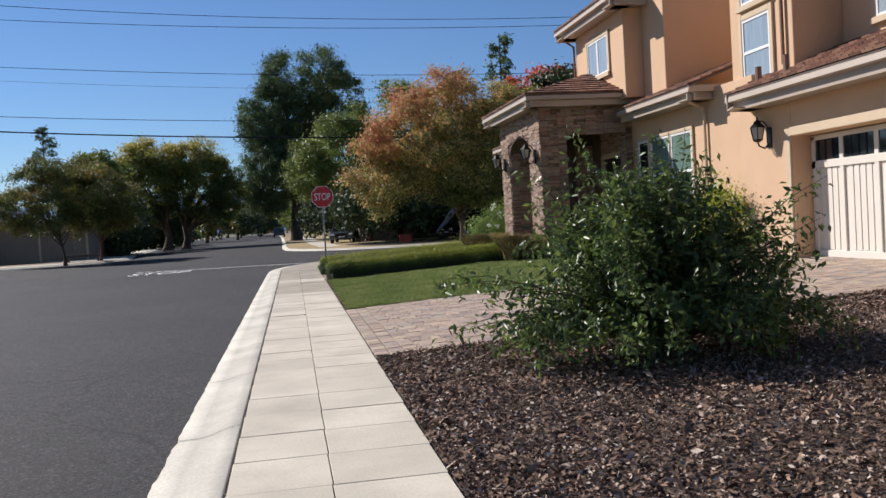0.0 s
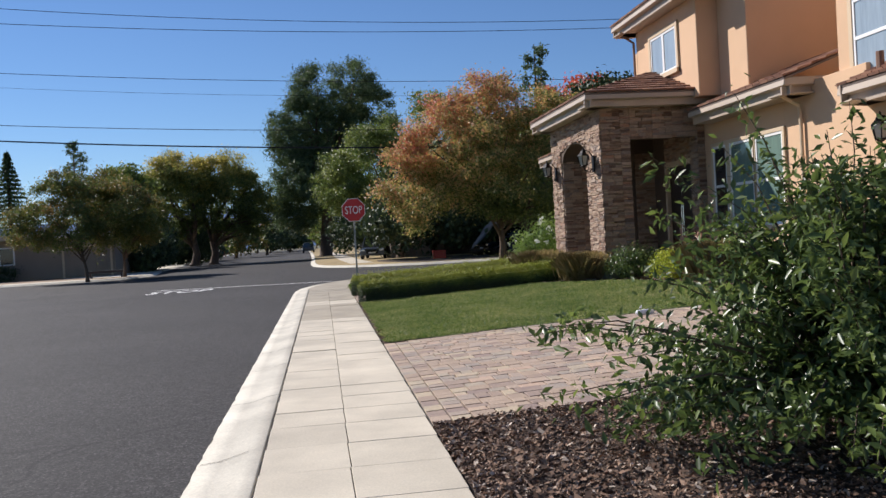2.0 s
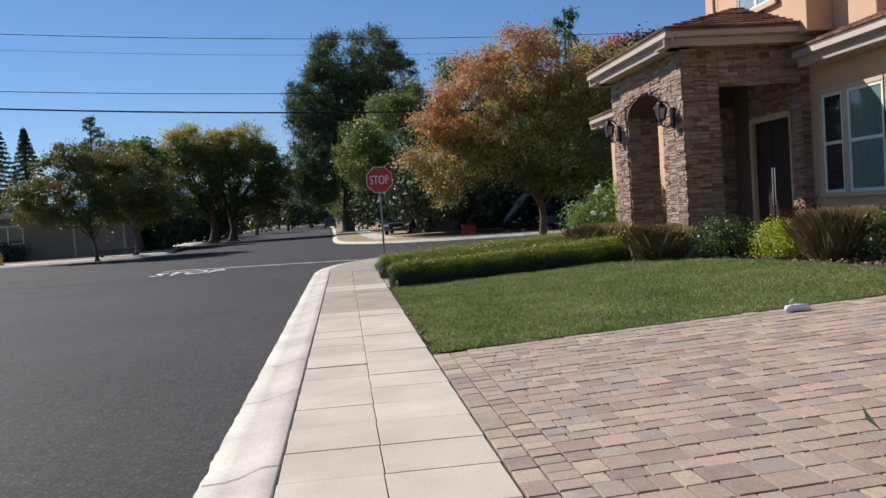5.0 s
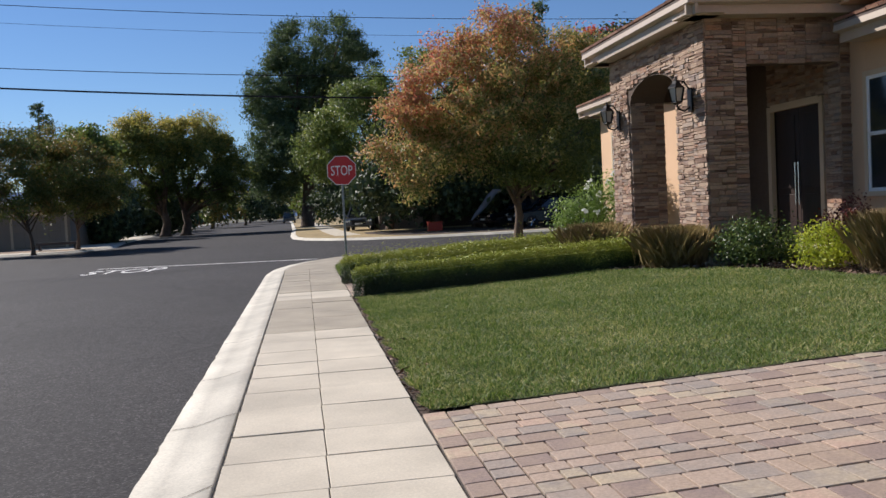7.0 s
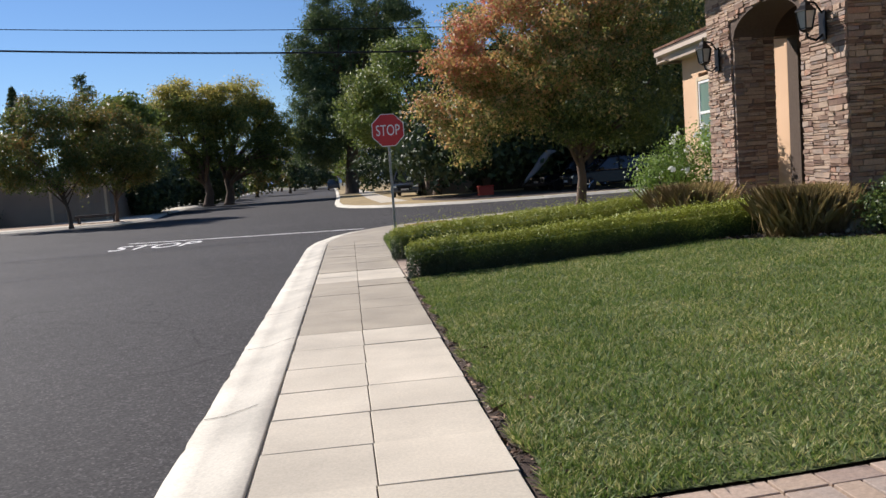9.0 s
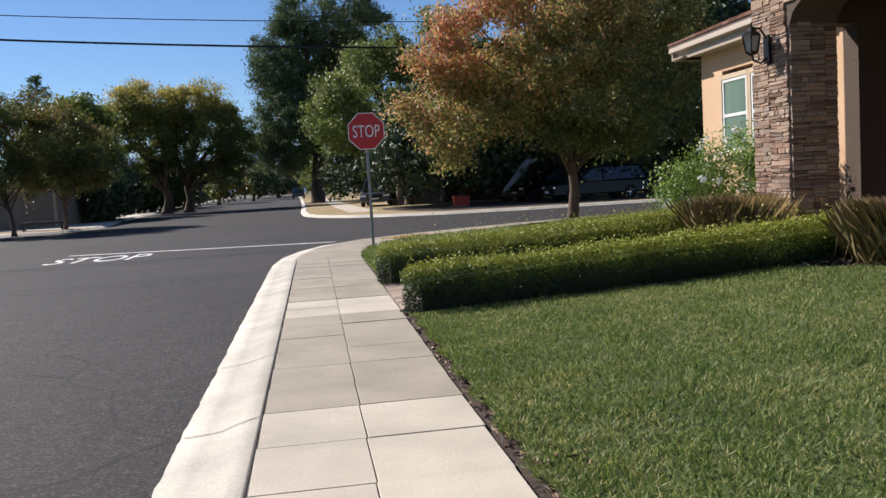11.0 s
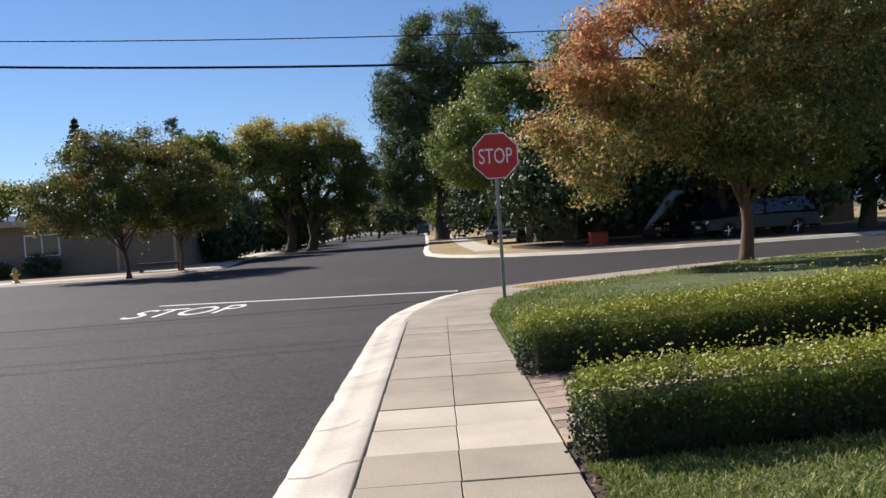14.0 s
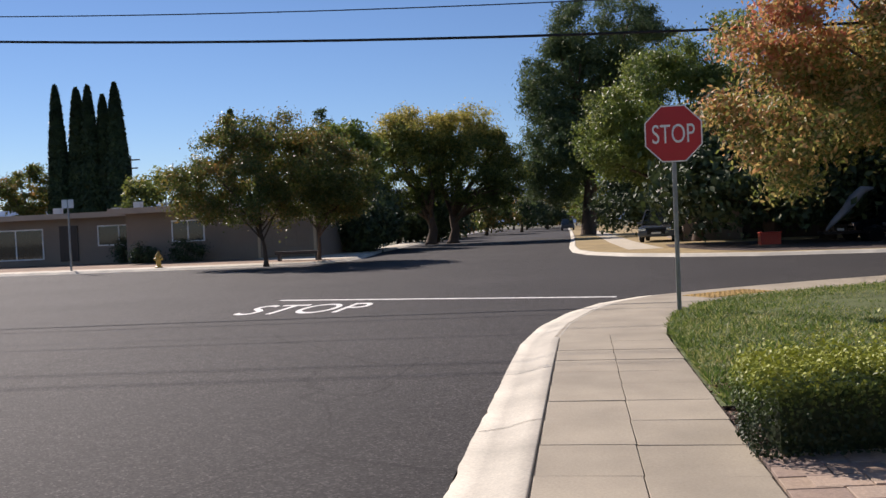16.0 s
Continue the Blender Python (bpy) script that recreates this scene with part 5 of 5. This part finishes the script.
for x0, x1, y, z0, z1 in ((-36.5, -32.8, 68, 0.4, 2.3), (-29.2, -26.4, 68, 1.1, 2.35), (-23.4, -21.4, 66, 1.15, 2.4)):
    f = Bag().box(x0, x1, y - 0.05, y - 0.004, z0, z0 + 0.08).box(x0, x1, y - 0.05, y - 0.004, z1 - 0.08, z1)
    for xx in (x0, (x0 + x1) / 2 - 0.04, x1 - 0.08):
        f.box(xx, xx + 0.08, y - 0.05, y - 0.004, z0 + 0.08, z1 - 0.08)
    lpart(f, "window_frame", WHITE_VINYL)
    lpart(Bag().box(x0 + 0.08, x1 - 0.08, y - 0.03, y - 0.006, z0 + 0.08, z1 - 0.08), "window_glass", GLASS_DARK)
lpart(Bag().box(-31.7, -30.5, 67.93, 67.996, 0.25, 2.4), "door", DARK_WOOD)
lpart(Bag().box(-18.1, -15.0, 65.93, 65.996, 0.1, 2.15), "garage_door", PLASTER_GREY, 0.01)
gd = Bag()
for k in range(4):
    for q in range(4):
        gd.box(-18.0 + q * 0.72, -17.4 + q * 0.72, 65.9, 65.93, 0.18 + k * 0.5, 0.58 + k * 0.5)
lpart(gd, "door_panel", PLASTER_GREY, 0.01)
lpart(Bag().box(-18.25, -18.1, 65.92, 65.996, 0.05, 2.3).box(-15.0, -14.85, 65.92, 65.996, 0.05, 2.3).box(-18.1, -15.0, 65.92, 65.996, 2.15, 2.3), "garage_trim", STUCCO_TRIM)
for i, (x, y, r, h) in enumerate(((-24.6, 65, 0.9, 1.0), (-22, 64.9, 1.1, 1.2), (-26.8, 67, 0.7, 1.6))):
    bush("shrub", "dark low shrub against the low house", x, y, [(0, 0, h * 0.5, r, 0.6, h * 0.55)], 1500, 0.16, L_DARK, 40, 0.2, 150 + i, 4)
sheet("yard_across", [(-80, 57.9), (-18, 56.25), (-14.2, 56.35), (-12.35, 57.5), (-11.55, 59.6), (-11.55, 62), (-12.95, 72), (-13.4, 78), (-80, 78)], 0.045, DRY_SOIL, label="dry reddish yard of the low house", category="yard")
sheet("driveway_across", [(-12.9, 60.0), (-11.65, 60.2), (-11.6, 62), (-12.9, 71.5), (-13.5, 71.5), (-18, 65.8), (-17.8, 64), (-14.2, 60.2)], 0.055, CONCRETE, label="pale concrete driveway of the low house", category="driveway")
sheet("pavement_across", [(-60, 59.1), (-60, 57.6), (-18, 56.35), (-14.3, 56.5), (-13.2, 58.2), (-14.3, 58.0), (-18, 57.9)], 0.054, CONCRETE, label="pale concrete pavement across the street", category="pavement")
sheet("pavement_far_left", [(-13.2, 72.5), (-14.5, 90), (-18, 140), (-24.6, 255), (-26.2, 255), (-19.6, 140), (-16, 90), (-14.6, 72.5)], 0.02, CONCRETE, label="pale concrete pavement along the far street", category="pavement")
sheet("corner_island", [(60, 50), (9, 49.6), (5.7, 50.2), (3.3, 51.6), (1.5, 53.5), (0.25, 56.1), (-0.4, 59.5), (-0.65, 66), (-0.85, 90), (-1.6, 140), (-4.1, 255), (20, 255), (60, 120)], 0.055, DRY, label="dry yellow grass verge on the far corner", category="verge")
sheet("pavement_far_right", [(1.6, 57.0), (3.1, 57.2), (2.6, 70), (2.2, 100), (1.2, 140), (-0.2, 140), (0.9, 100), (1.2, 70)], 0.062, CONCRETE, label="pale concrete pavement past the pine", category="pavement")
sheet("mulch_far", [(4.6, 53.0), (6.2, 50.6), (9, 50.0), (45, 50.2), (45, 62), (3.6, 62), (3.4, 58)], 0.064, SOIL, label="bare brown soil under the trees", category="soil")

h = empty("hydrant", -19.6, 57.0, 0.05)
Bag().lathe([(0.17, 0), (0.17, 0.05), (0.11, 0.08), (0.11, 0.5), (0.14, 0.52), (0.14, 0.56), (0.10, 0.62), (0.05, 0.70), (0.04, 0.76)], 12).tube([(-0.2, 0, 0.4), (0.2, 0, 0.4)], 0.06, 8).tube([(0, -0.2, 0.38), (0, 0, 0.38)], 0.07, 8).ob("barrel", YELLOW_PAINT, h)
tagged(h, "yellow fire hydrant on the far pavement", "hydrant")
mp = empty("sign_post", -24.0, 57.0, 0.0)
Bag().tube([(0, 0, -0.1), (0, 0, 3.4)], 0.05, 6).ob("post", GALV, mp)
Bag().box(-0.3, 0.3, -0.03, -0.01, 3.0, 3.4).ob("panel", SIGN_WHITE, mp)
tagged(mp, "small sign on a steel post across the street", "sign")
for i, (cx, cy, ch) in enumerate(((-15.6, 79, 5.2), (-17.6, 77, 4.6), (-13.9, 100, 5.0), (-13.9, 71.5, 3.4), (-14.2, 75, 4.0))):
    tree("dark_tree", "dense dark evergreen between the low house and street trees", cx, cy, 0, 1.2, 0.2, [(0, 0, ch * 0.5, 2.0, 1.8, ch * 0.48)], 7000, 0.3, L_DARK, clumps=90, spread=0.4, seed=190 + i, limbs=4)
bench = empty("low_bench", -13.9, 60.0, 0.05)
Bag().box(-1.1, 1.1, -0.25, 0.25, 0.30, 0.45).box(-1.0, -0.9, -0.15, 0.15, -0.02, 0.38).box(0.9, 1.0, -0.15, 0.15, -0.02, 0.38).ob("plank", DARK_WOOD, bench)
tagged(bench, "low wooden bench under the street trees", "bench")

# ---- house behind the trees on the far corner ----
fh = empty("far_house", 14, 68, 0)
Bag().box(-9, 10, -1, 8, -0.1, 2.8).ob("wall", PLASTER_GREY, fh)
Bag().add([(-10, -2, 2.75), (11, -2, 2.75), (11, 9, 2.75), (-10, 9, 2.75), (-7, 3.5, 4.6), (8, 3.5, 4.6)], [(0, 1, 5, 4), (2, 3, 4, 5), (1, 2, 5), (3, 0, 4), (3, 2, 1, 0)]).ob("roof", ROOF_GREY, fh)
Bag().box(-6, -1.5, -1.06, -1.004, 0.0, 2.2).ob("garage_door", DARK_WOOD, fh)
Bag().box(2, 4.5, -1.05, -1.004, 0.9, 2.2).ob("window", GLASS_DARK, fh)
tagged(fh, "low shaded house behind the far corner trees", "house")


# ---- parked vehicles ----
def car(name, label, x, y, yaw, paint, length=4.6, width=1.8, height=1.5, van=False):
    """A parked car from a lofted body: hood, cabin, wheels, lights. It faces its own +x."""
    c = empty(name, x, y, 0.06)
    L, H, W = length / 2, height, width / 2
    lower = [(-L, 0.30), (-L, 0.72), (-L + 0.1, 0.92), (L * 0.35, 0.95), (L - 0.15, 0.82), (L, 0.62), (L, 0.30)]
    cab = [(-L + 0.12, 0.92), (-L + (0.25 if van else 0.55), H - 0.04), (-L * 0.2, H), (L * 0.15, H - 0.05), (L * 0.5, 0.93)]

    def loft(prof, w0, w1):
        n = len(prof)
        zs = [z for _, z in prof]
        z0, z1 = min(zs), max(zs)
        vs = [(px, s * (w0 + (w1 - w0) * (pz - z0) / (z1 - z0)), pz) for s in (-1, 1) for px, pz in prof]
        return Bag().add(vs, [tuple(range(n)), tuple(range(n, 2 * n))[::-1]] + [(i, n + i, n + (i + 1) % n, (i + 1) % n) for i in range(n)])
    loft(lower, W, W * 0.96).ob("body", paint, c, 0.06)
    loft(cab, W * 0.93, W * 0.74).ob("cabin", GLASS_DARK, c, 0.04)
    roof = Bag().box(-L + 0.5, L * 0.18, -W * 0.72, W * 0.72, H - 0.06, H + 0.015)
    for s in (-1, 1):
        for (xa, za), (xb, zb) in zip(cab[:-1], cab[1:]):
            wa, wb = [W * (0.93 + (0.74 - 0.93) * (q - 0.92) / (H - 0.92)) for q in (za, zb)]
            roof.tube([(xa, s * wa, za), (xb, s * wb, zb)], 0.04, 6)
        roof.tube([(-0.1, s * W * 0.93, 0.93), (-0.15, s * W * 0.75, H - 0.02)], 0.045, 6)
    roof.ob("roof_pillars", paint, c)
    for wx in (-L * 0.6, L * 0.62):
        for s in (-1, 1):
            wh = empty("wheel")
            wh.parent = c
            wh.location = (wx, s * (W - 0.1), 0.32)
            Bag().tube([(0, -0.11, 0), (0, -0.09, 0), (0, 0.09, 0), (0, 0.11, 0)], [0.28, 0.33, 0.33, 0.28], 20).ob("tyre", RUBBER, wh)
            rim = Bag().tube([(0, -0.115, 0), (0, 0.115, 0)], 0.07, 10)
            for k in range(5):
                a = k * math.tau / 5
                for sy in (-0.117, 0.117):
                    rim.tube([(0, sy, 0), (0.21 * math.cos(a), sy, 0.21 * math.sin(a))], 0.03, 5)
            rim.ob("rim", CHROME, wh)
    for s in (-1, 1):
        lamp = Bag().box(L - 0.12, L + 0.015, s * W * 0.75 - 0.18, s * W * 0.75 + 0.18, 0.62, 0.76)
        lamp.ob("headlamp", CHROME, c, 0.02)
    Bag().box(L - 0.05, L + 0.012, -W * 0.5, W * 0.5, 0.42, 0.7).ob("grille", METAL_BLACK, c, 0.01)
    Bag().box(L - 0.04, L + 0.02, -0.25, 0.25, 0.44, 0.54).ob("plate", WHITE_VINYL, c)
    for s in (-1, 1):
        Bag().box(L * 0.32, L * 0.42, s * (W + 0.08) - 0.09, s * (W + 0.08) + 0.09, 0.95, 1.08).ob("mirror", paint, c, 0.02)
    c.rotation_euler = (0, 0, radians(yaw))
    return tagged(c, label, "car", "parked vehicles")


car("suv", "black parked sport utility car beside the side street", 13.2, 53.4, 184, CAR_BLACK, 4.8, 1.9, 1.6, True)
car("pickup", "dark grey parked truck under the far trees", 4.0, 69.0, -100, CAR_GREY, 5.0, 1.9, 1.75)
car("suv", "dark car parked along the far street", -2.4, 150, 90, CAR_GREY, 4.8, 1.9, 1.7, True)
car("car", "dark car parked behind in the shade", 12.5, 58.0, 195, CAR_BLACK, 4.8, 1.9, 1.7, True)
cv = empty("covered_boat", 10.6, 56.2, 0.06)
Bag().tube([(-1.3, 0, 0.5), (-1.1, 0, 0.75), (-0.6, 0, 1.25), (-0.2, 0, 1.75), (0.1, 0, 2.05), (0.5, 0, 2.1)], [0.04, 0.10, 0.16, 0.2, 0.17, 0.05], 12).ob("cover", COVER, cv, smooth=True)
Bag().box(-1.5, 2.3, -0.5, -0.4, 0.35, 0.45).box(-1.5, 2.3, 0.4, 0.5, 0.35, 0.45).tube([(0.4, -0.6, 0.28), (0.4, 0.6, 0.28)], 0.29, 12).ob("trailer", METAL_BLACK, cv)
tagged(cv, "silver covered load on a trailer in the shade", "trailer")
rb = empty("tool_box", 7.3, 57.0, 0.06)
Bag().box(-0.4, 0.4, -0.28, 0.28, 0, 0.45).box(-0.43, 0.43, -0.31, 0.31, 0.45, 0.52).ob("bin", RED_PLASTIC, rb, 0.02)
tagged(rb, "red plastic box on the bare soil", "box")

# ---- pieces of the drive, porch and yard ----
# driveway of mixed pavers between mulch and lawn
drive = empty("driveway", 0, 0, 0)
tagged(drive, "driveway of mixed brown and pink concrete pavers", "driveway", kind="structure")
bed = grid("paver_bed", 0.66, 8.98, 8.92, 14.22, 0.5, -0.012, JOINT)
bed.parent = drive
PM = {}


def paver_mesh(w, d):
    key = (round(w, 2), round(d, 2))
    if key not in PM:
        src = slab_mesh(key[0] - 0.012, key[1] - 0.012, PAVER)
        src.name = "paver"
        PM[key] = src
    return PM[key]


rp = random.Random(9)
near, rest = [], Bag()
y = 8.93
while y < 14.2:
    d = rp.choice((0.14, 0.16, 0.18, 0.22))
    if y + d > 14.24:
        d = 14.24 - y
        if d < 0.06:
            break
    d = round(d, 2)
    x = 1.0
    while x < 8.95:
        w = rp.choice((0.12, 0.16, 0.20, 0.24))
        near.append((x, y, round(w, 2), d))
        x += w
    y += d
for bx, bw, bd in ((0.67, 0.16, 0.22), (0.83, 0.17, 0.15)):
    for k in range(int(5.3 / bd)):
        near.append((bx, 8.93 + k * bd, bw, bd))
near.sort(key=lambda q: (q[0] - 0.66) + abs(q[1] - 11.8) * 0.3)
for i, (x, y, w, d) in enumerate(near):
    zz = gz(x, y) + rp.uniform(-0.002, 0.004) + 0.008
    if i < 300:
        o = new("paver", paver_mesh(w, d))
        o.parent = drive
        o.location = (x, y, zz)
        o.rotation_euler = (rp.uniform(-0.008, 0.008), -0.046 + rp.uniform(-0.008, 0.008), 0)
    else:
        me = paver_mesh(w, d)
        m = pose(x, y, zz, rp.uniform(-0.4, 0.4), -2.6, 0)
        rest.add([m @ v.co for v in me.vertices], [tuple(p.vertices) for p in me.polygons], rp.random())
o = rest.ob("paver_field", PAVER_JOINED, drive, tones=True)
o["kind"] = "stuff"

# lawn blades
def blades(name, pts, size, mat, seed, label, wide=0.006):
    rng = np.random.default_rng(seed)
    n = len(pts)
    a = rng.uniform(0, math.tau, n)
    lean = rng.normal(0, 0.75, (n, 2)) * size
    lush = np.array([0.95 + 0.5 * noise.noise((p[0] * 2.2, p[1] * 2.2, 7)) + 0.35 * noise.noise((p[0] * 7, p[1] * 7, 3)) for p in pts])
    hh = size * rng.uniform(0.4, 1.25, n) * lush
    tip = pts + np.stack([lean[:, 0], lean[:, 1], hh], 1)
    side = np.stack([np.cos(a), np.sin(a), np.zeros(n)], 1) * wide
    mid = pts * 0.6 + tip * 0.4
    v = np.stack([pts - side * 0.2, mid - side, tip, mid + side], 1)
    return tagged(tris(name, v, mat, None, rng.random(n)), label, "grass", kind="stuff")


def lawn_points(n, x0, x1, y0, y1, seed, keep):
    rng = np.random.default_rng(seed)
    x = x0 + (x1 - x0) * rng.random(n) ** 1.5
    y = rng.uniform(y0, y1, n)
    ok = keep(x, y)
    x, y = x[ok], y[ok]
    return np.stack([x, y, np.array([gz(a, b) for a, b in zip(x, y)]) + np.where(y < 24, 0.012, 0.0)], 1)


def lawn_far_edge(x):
    return np.interp(x, [0.0, 4.7, 5.4, 6.2, 6.6, 6.8, 6.9], [22.12, 22.15, 21.5, 20.4, 19.3, 17.6, 14.0])


turf = grid("lawn", 0.74, 8.5, 14.25, 22.6, 0.16, 0.010, TURF, inside=lambda x, y: y < float(lawn_far_edge(np.array(x))) + 0.05, rough=0.008)
tagged(turf, "mown front lawn with worn yellowish patches", "lawn", kind="structure")
blades("lawn_grass", lawn_points(230000, 0.70, 8.4, 14.24, 22.5, 201, lambda x, y: (y < lawn_far_edge(x)) & (x > 0.72 + 0.03 * np.sin(y * 9))), 0.040, L_GRASS, 202, "short green and straw coloured grass blades", 0.0045)
gx = np.array(GRASS_EDGE)
blades("corner_grass", lawn_points(110000, 0.70, 12, 26.4, 40.5, 203, lambda x, y: (x > np.interp(y, gx[:, 1], gx[:, 0]) + 0.01) & ((y > 31) | (x < 7.2))), 0.06, L_GRASS, 204, "short green grass blades of the corner lawn", 0.008)

# bark mulch
def scatter(name, n, x0, x1, y0, y1, size, seed, label, keep=None, power=1.3):
    rng = np.random.default_rng(seed)
    x = x0 + (x1 - x0) * rng.random(n) ** power
    y = rng.uniform(y0, y1, n)
    if keep is not None:
        ok = keep(x, y)
        x, y = x[ok], y[ok]
    n = len(x)
    z = np.array([gz(a, b) + 0.035 * noise.noise((a * 2, b * 2, 5)) for a, b in zip(x, y)]) + rng.uniform(-0.015, 0.025, n)
    c = np.stack([x, y, z], 1)
    a = rng.uniform(0, math.tau, n)
    s = size * rng.lognormal(0, 0.45, n)
    ax = np.stack([np.cos(a), np.sin(a), rng.normal(0, 0.35, n)], 1) * s[:, None]
    sd = np.stack([-np.sin(a), np.cos(a), rng.normal(0, 0.5, n)], 1) * (s * rng.uniform(0.2, 0.5, n))[:, None]
    up = np.array([0, 0, 0.006])
    v = np.stack([c - ax, c - sd + up, c + ax, c + sd - up * 0.5], 1)
    return tagged(tris(name, v, CHIPS, None, rng.random(n) ** 1.3), label, "mulch", kind="stuff")


scatter("bark_mulch", 175000, 0.67, 8.6, -1.0, 8.9, 0.0145, 211, "loose brown bark mulch chips")
scatter("bark_mulch_edge", 3500, 0.66, 0.95, 14.3, 27.5, 0.014, 212, "brown chips along the pavement edge", keep=lambda x, y: (y < 22.3) | (y > 25.0), power=1.0)
scatter("bark_mulch_porch", 16000, 4.6, 8.9, 14.3, 26.5, 0.03, 213, "brown bark chips under the shrubs", keep=lambda x, y: y > lawn_far_edge(x), power=0.8)

# brick path between the hedges
pth = empty("brick_path", 0, 0, 0)
tagged(pth, "narrow path of worn tan bricks between the hedges", "path", kind="structure")
BM_ = slab_mesh(0.275, 0.185, PAVER)
BM_.name = "brick"
mesh_bed = grid("path_bed", 0.665, 3.4, 22.7, 25.3, 0.3, -0.018, JOINT)
mesh_bed.parent = pth
for j in range(13):
    for i in range(10):
        xx, yy = 0.67 + i * 0.282 - (0.14 if j % 2 and i else 0.0), 22.72 + j * 0.193 + i * 0.014
        if yy < 22.72 or yy > 25.1:
            continue
        o = new("brick", BM_)
        o.parent = pth
        o.location = (xx, yy, gz(xx, yy) + rp.uniform(0.003, 0.009))
        o.rotation_euler = (0, -0.046, rp.uniform(-0.02, 0.02))

# ledge stones on the porch
ST = {}


def stone_mesh(w, h):
    key = (w, h)
    if key not in ST:
        rr = random.Random(int(w * 1000 + h * 7))
        e = 0.006
        j = lambda: rr.uniform(-0.010, 0.010)
        me = bpy.data.meshes.new("stone")
        b0 = [(0.0, 0, 0), (0.0, w, 0), (0.0, w, h), (0.0, 0, h)]
        b1 = [(-0.03 + j(), e, e), (-0.03 + j(), w - e, e + j()), (-0.034 + j(), w - e, h - e), (-0.034 + j(), e + j(), h - e)]
        me.from_pydata(b0 + b1, [], [(4, 7, 6, 5), (0, 4, 5, 1), (1, 5, 6, 2), (2, 6, 7, 3), (3, 7, 4, 0)])
        me.materials.append(STONE)
        ST[key] = me
    return ST[key]


rq = random.Random(17)
west, other = [], Bag()


def lay(u0, u1, z0, z1, ok, put):
    """Courses of stones over a wall, in short stretches whose courses do not line up."""
    if u1 - u0 > 0.62:
        mid = u0 + (0.36 + 0.16 * rq.random() if u1 - u0 < 1.2 else 0.55)
        mid = round(mid, 2)
        lay(u0, mid, z0, z1, ok, put)
        lay(mid, u1, z0, z1, ok, put)
        return
    z = z0 - rq.random() * 0.04
    while z < z1:
        h = rq.choice((0.03, 0.04, 0.05, 0.06, 0.08))
        u = u0
        while u < u1 - 0.01:
            w = rq.choice((0.10, 0.16, 0.22, 0.30))
            if u1 - (u + w) < 0.1:
                w = round(u1 - u, 3)
            if ok(u, u + w, z, z + h):
                put(u, z, w, h)
            u += w
        z += h


def west_ok(a, c, z, zt):
    return not (c > AY0 and a < AY1) or z > max(arch_z(min(max(a, AY0), AY1)), arch_z(min(max(c, AY0), AY1)), arch_z((a + c) / 2))


for seg in ((21.40, AY0), (AY1, 25.58)):
    lay(*seg, 0.3, ATOP, lambda *q: True, lambda u, z, w, h: west.append((u, z, w, h)))
lay(21.40, 25.58, ATOP + 0.02, 4.2, west_ok, lambda u, z, w, h: west.append((u, z, w, h)))
for i, (u, z, w, h) in enumerate(west):
    d = rq.uniform(-0.012, 0.012)
    if i % 4 == 0 and i < 1190:
        o = new("stone", stone_mesh(w, h))
        o.parent = porch_wall
        o.location = tuple(HM @ Vector((AX + d + 0.002, u, z)))
    else:
        me = stone_mesh(w, h)
        other.add([(AX + d + 0.002 + p.co.x, u + p.co.y, z + p.co.z) for p in me.vertices], [tuple(p.vertices) for p in me.polygons], rq.random())


def put_south(y):
    def f(u, z, w, h):
        me = stone_mesh(w, h)
        d = rq.uniform(-0.012, 0.012)
        other.add([(u + w - p.co.y, y + p.co.x + d, z + p.co.z) for p in me.vertices], [tuple(p.vertices) for p in me.polygons], rq.random())
    return f


lay(AX, AX + 0.70, 0.3, 4.2, lambda *q: True, put_south(21.428))
lay(AX + 0.70, 8.72, 3.46, 4.2, lambda *q: True, put_south(21.428))
lay(8.72, 8.9, 0.3, 4.2, lambda *q: True, put_south(21.428))
lay(AX, AX + 0.70, 0.3, 3.2, lambda *q: True, put_south(AY1 - 0.002))
lay(8.60, 9.15, 0.4, 3.4, lambda *q: True, put_south(25.198))


def put_entry(u, z, w, h):
    me = stone_mesh(w, h)
    other.add([(9.148 + p.co.x + rq.uniform(-0.004, 0.004), u + p.co.y, z + p.co.z) for p in me.vertices], [tuple(p.vertices) for p in me.polygons], rq.random())


lay(21.51, 22.48, 0.42, 4.0, lambda *q: True, put_entry)
lay(22.48, 24.35, 3.08, 4.05, lambda *q: True, put_entry)


def put_pier(u, z, w, h):
    me = stone_mesh(w, h)
    other.add([(8.718 + p.co.x + rq.uniform(-0.004, 0.004), u + p.co.y, z + p.co.z) for p in me.vertices], [tuple(p.vertices) for p in me.polygons], rq.random())


lay(21.40, 21.80, 0.3, 3.45, lambda *q: True, put_pier)
o = part(other, "stone_field", STONE_JOINED, tones=True)
o["kind"] = "stuff"
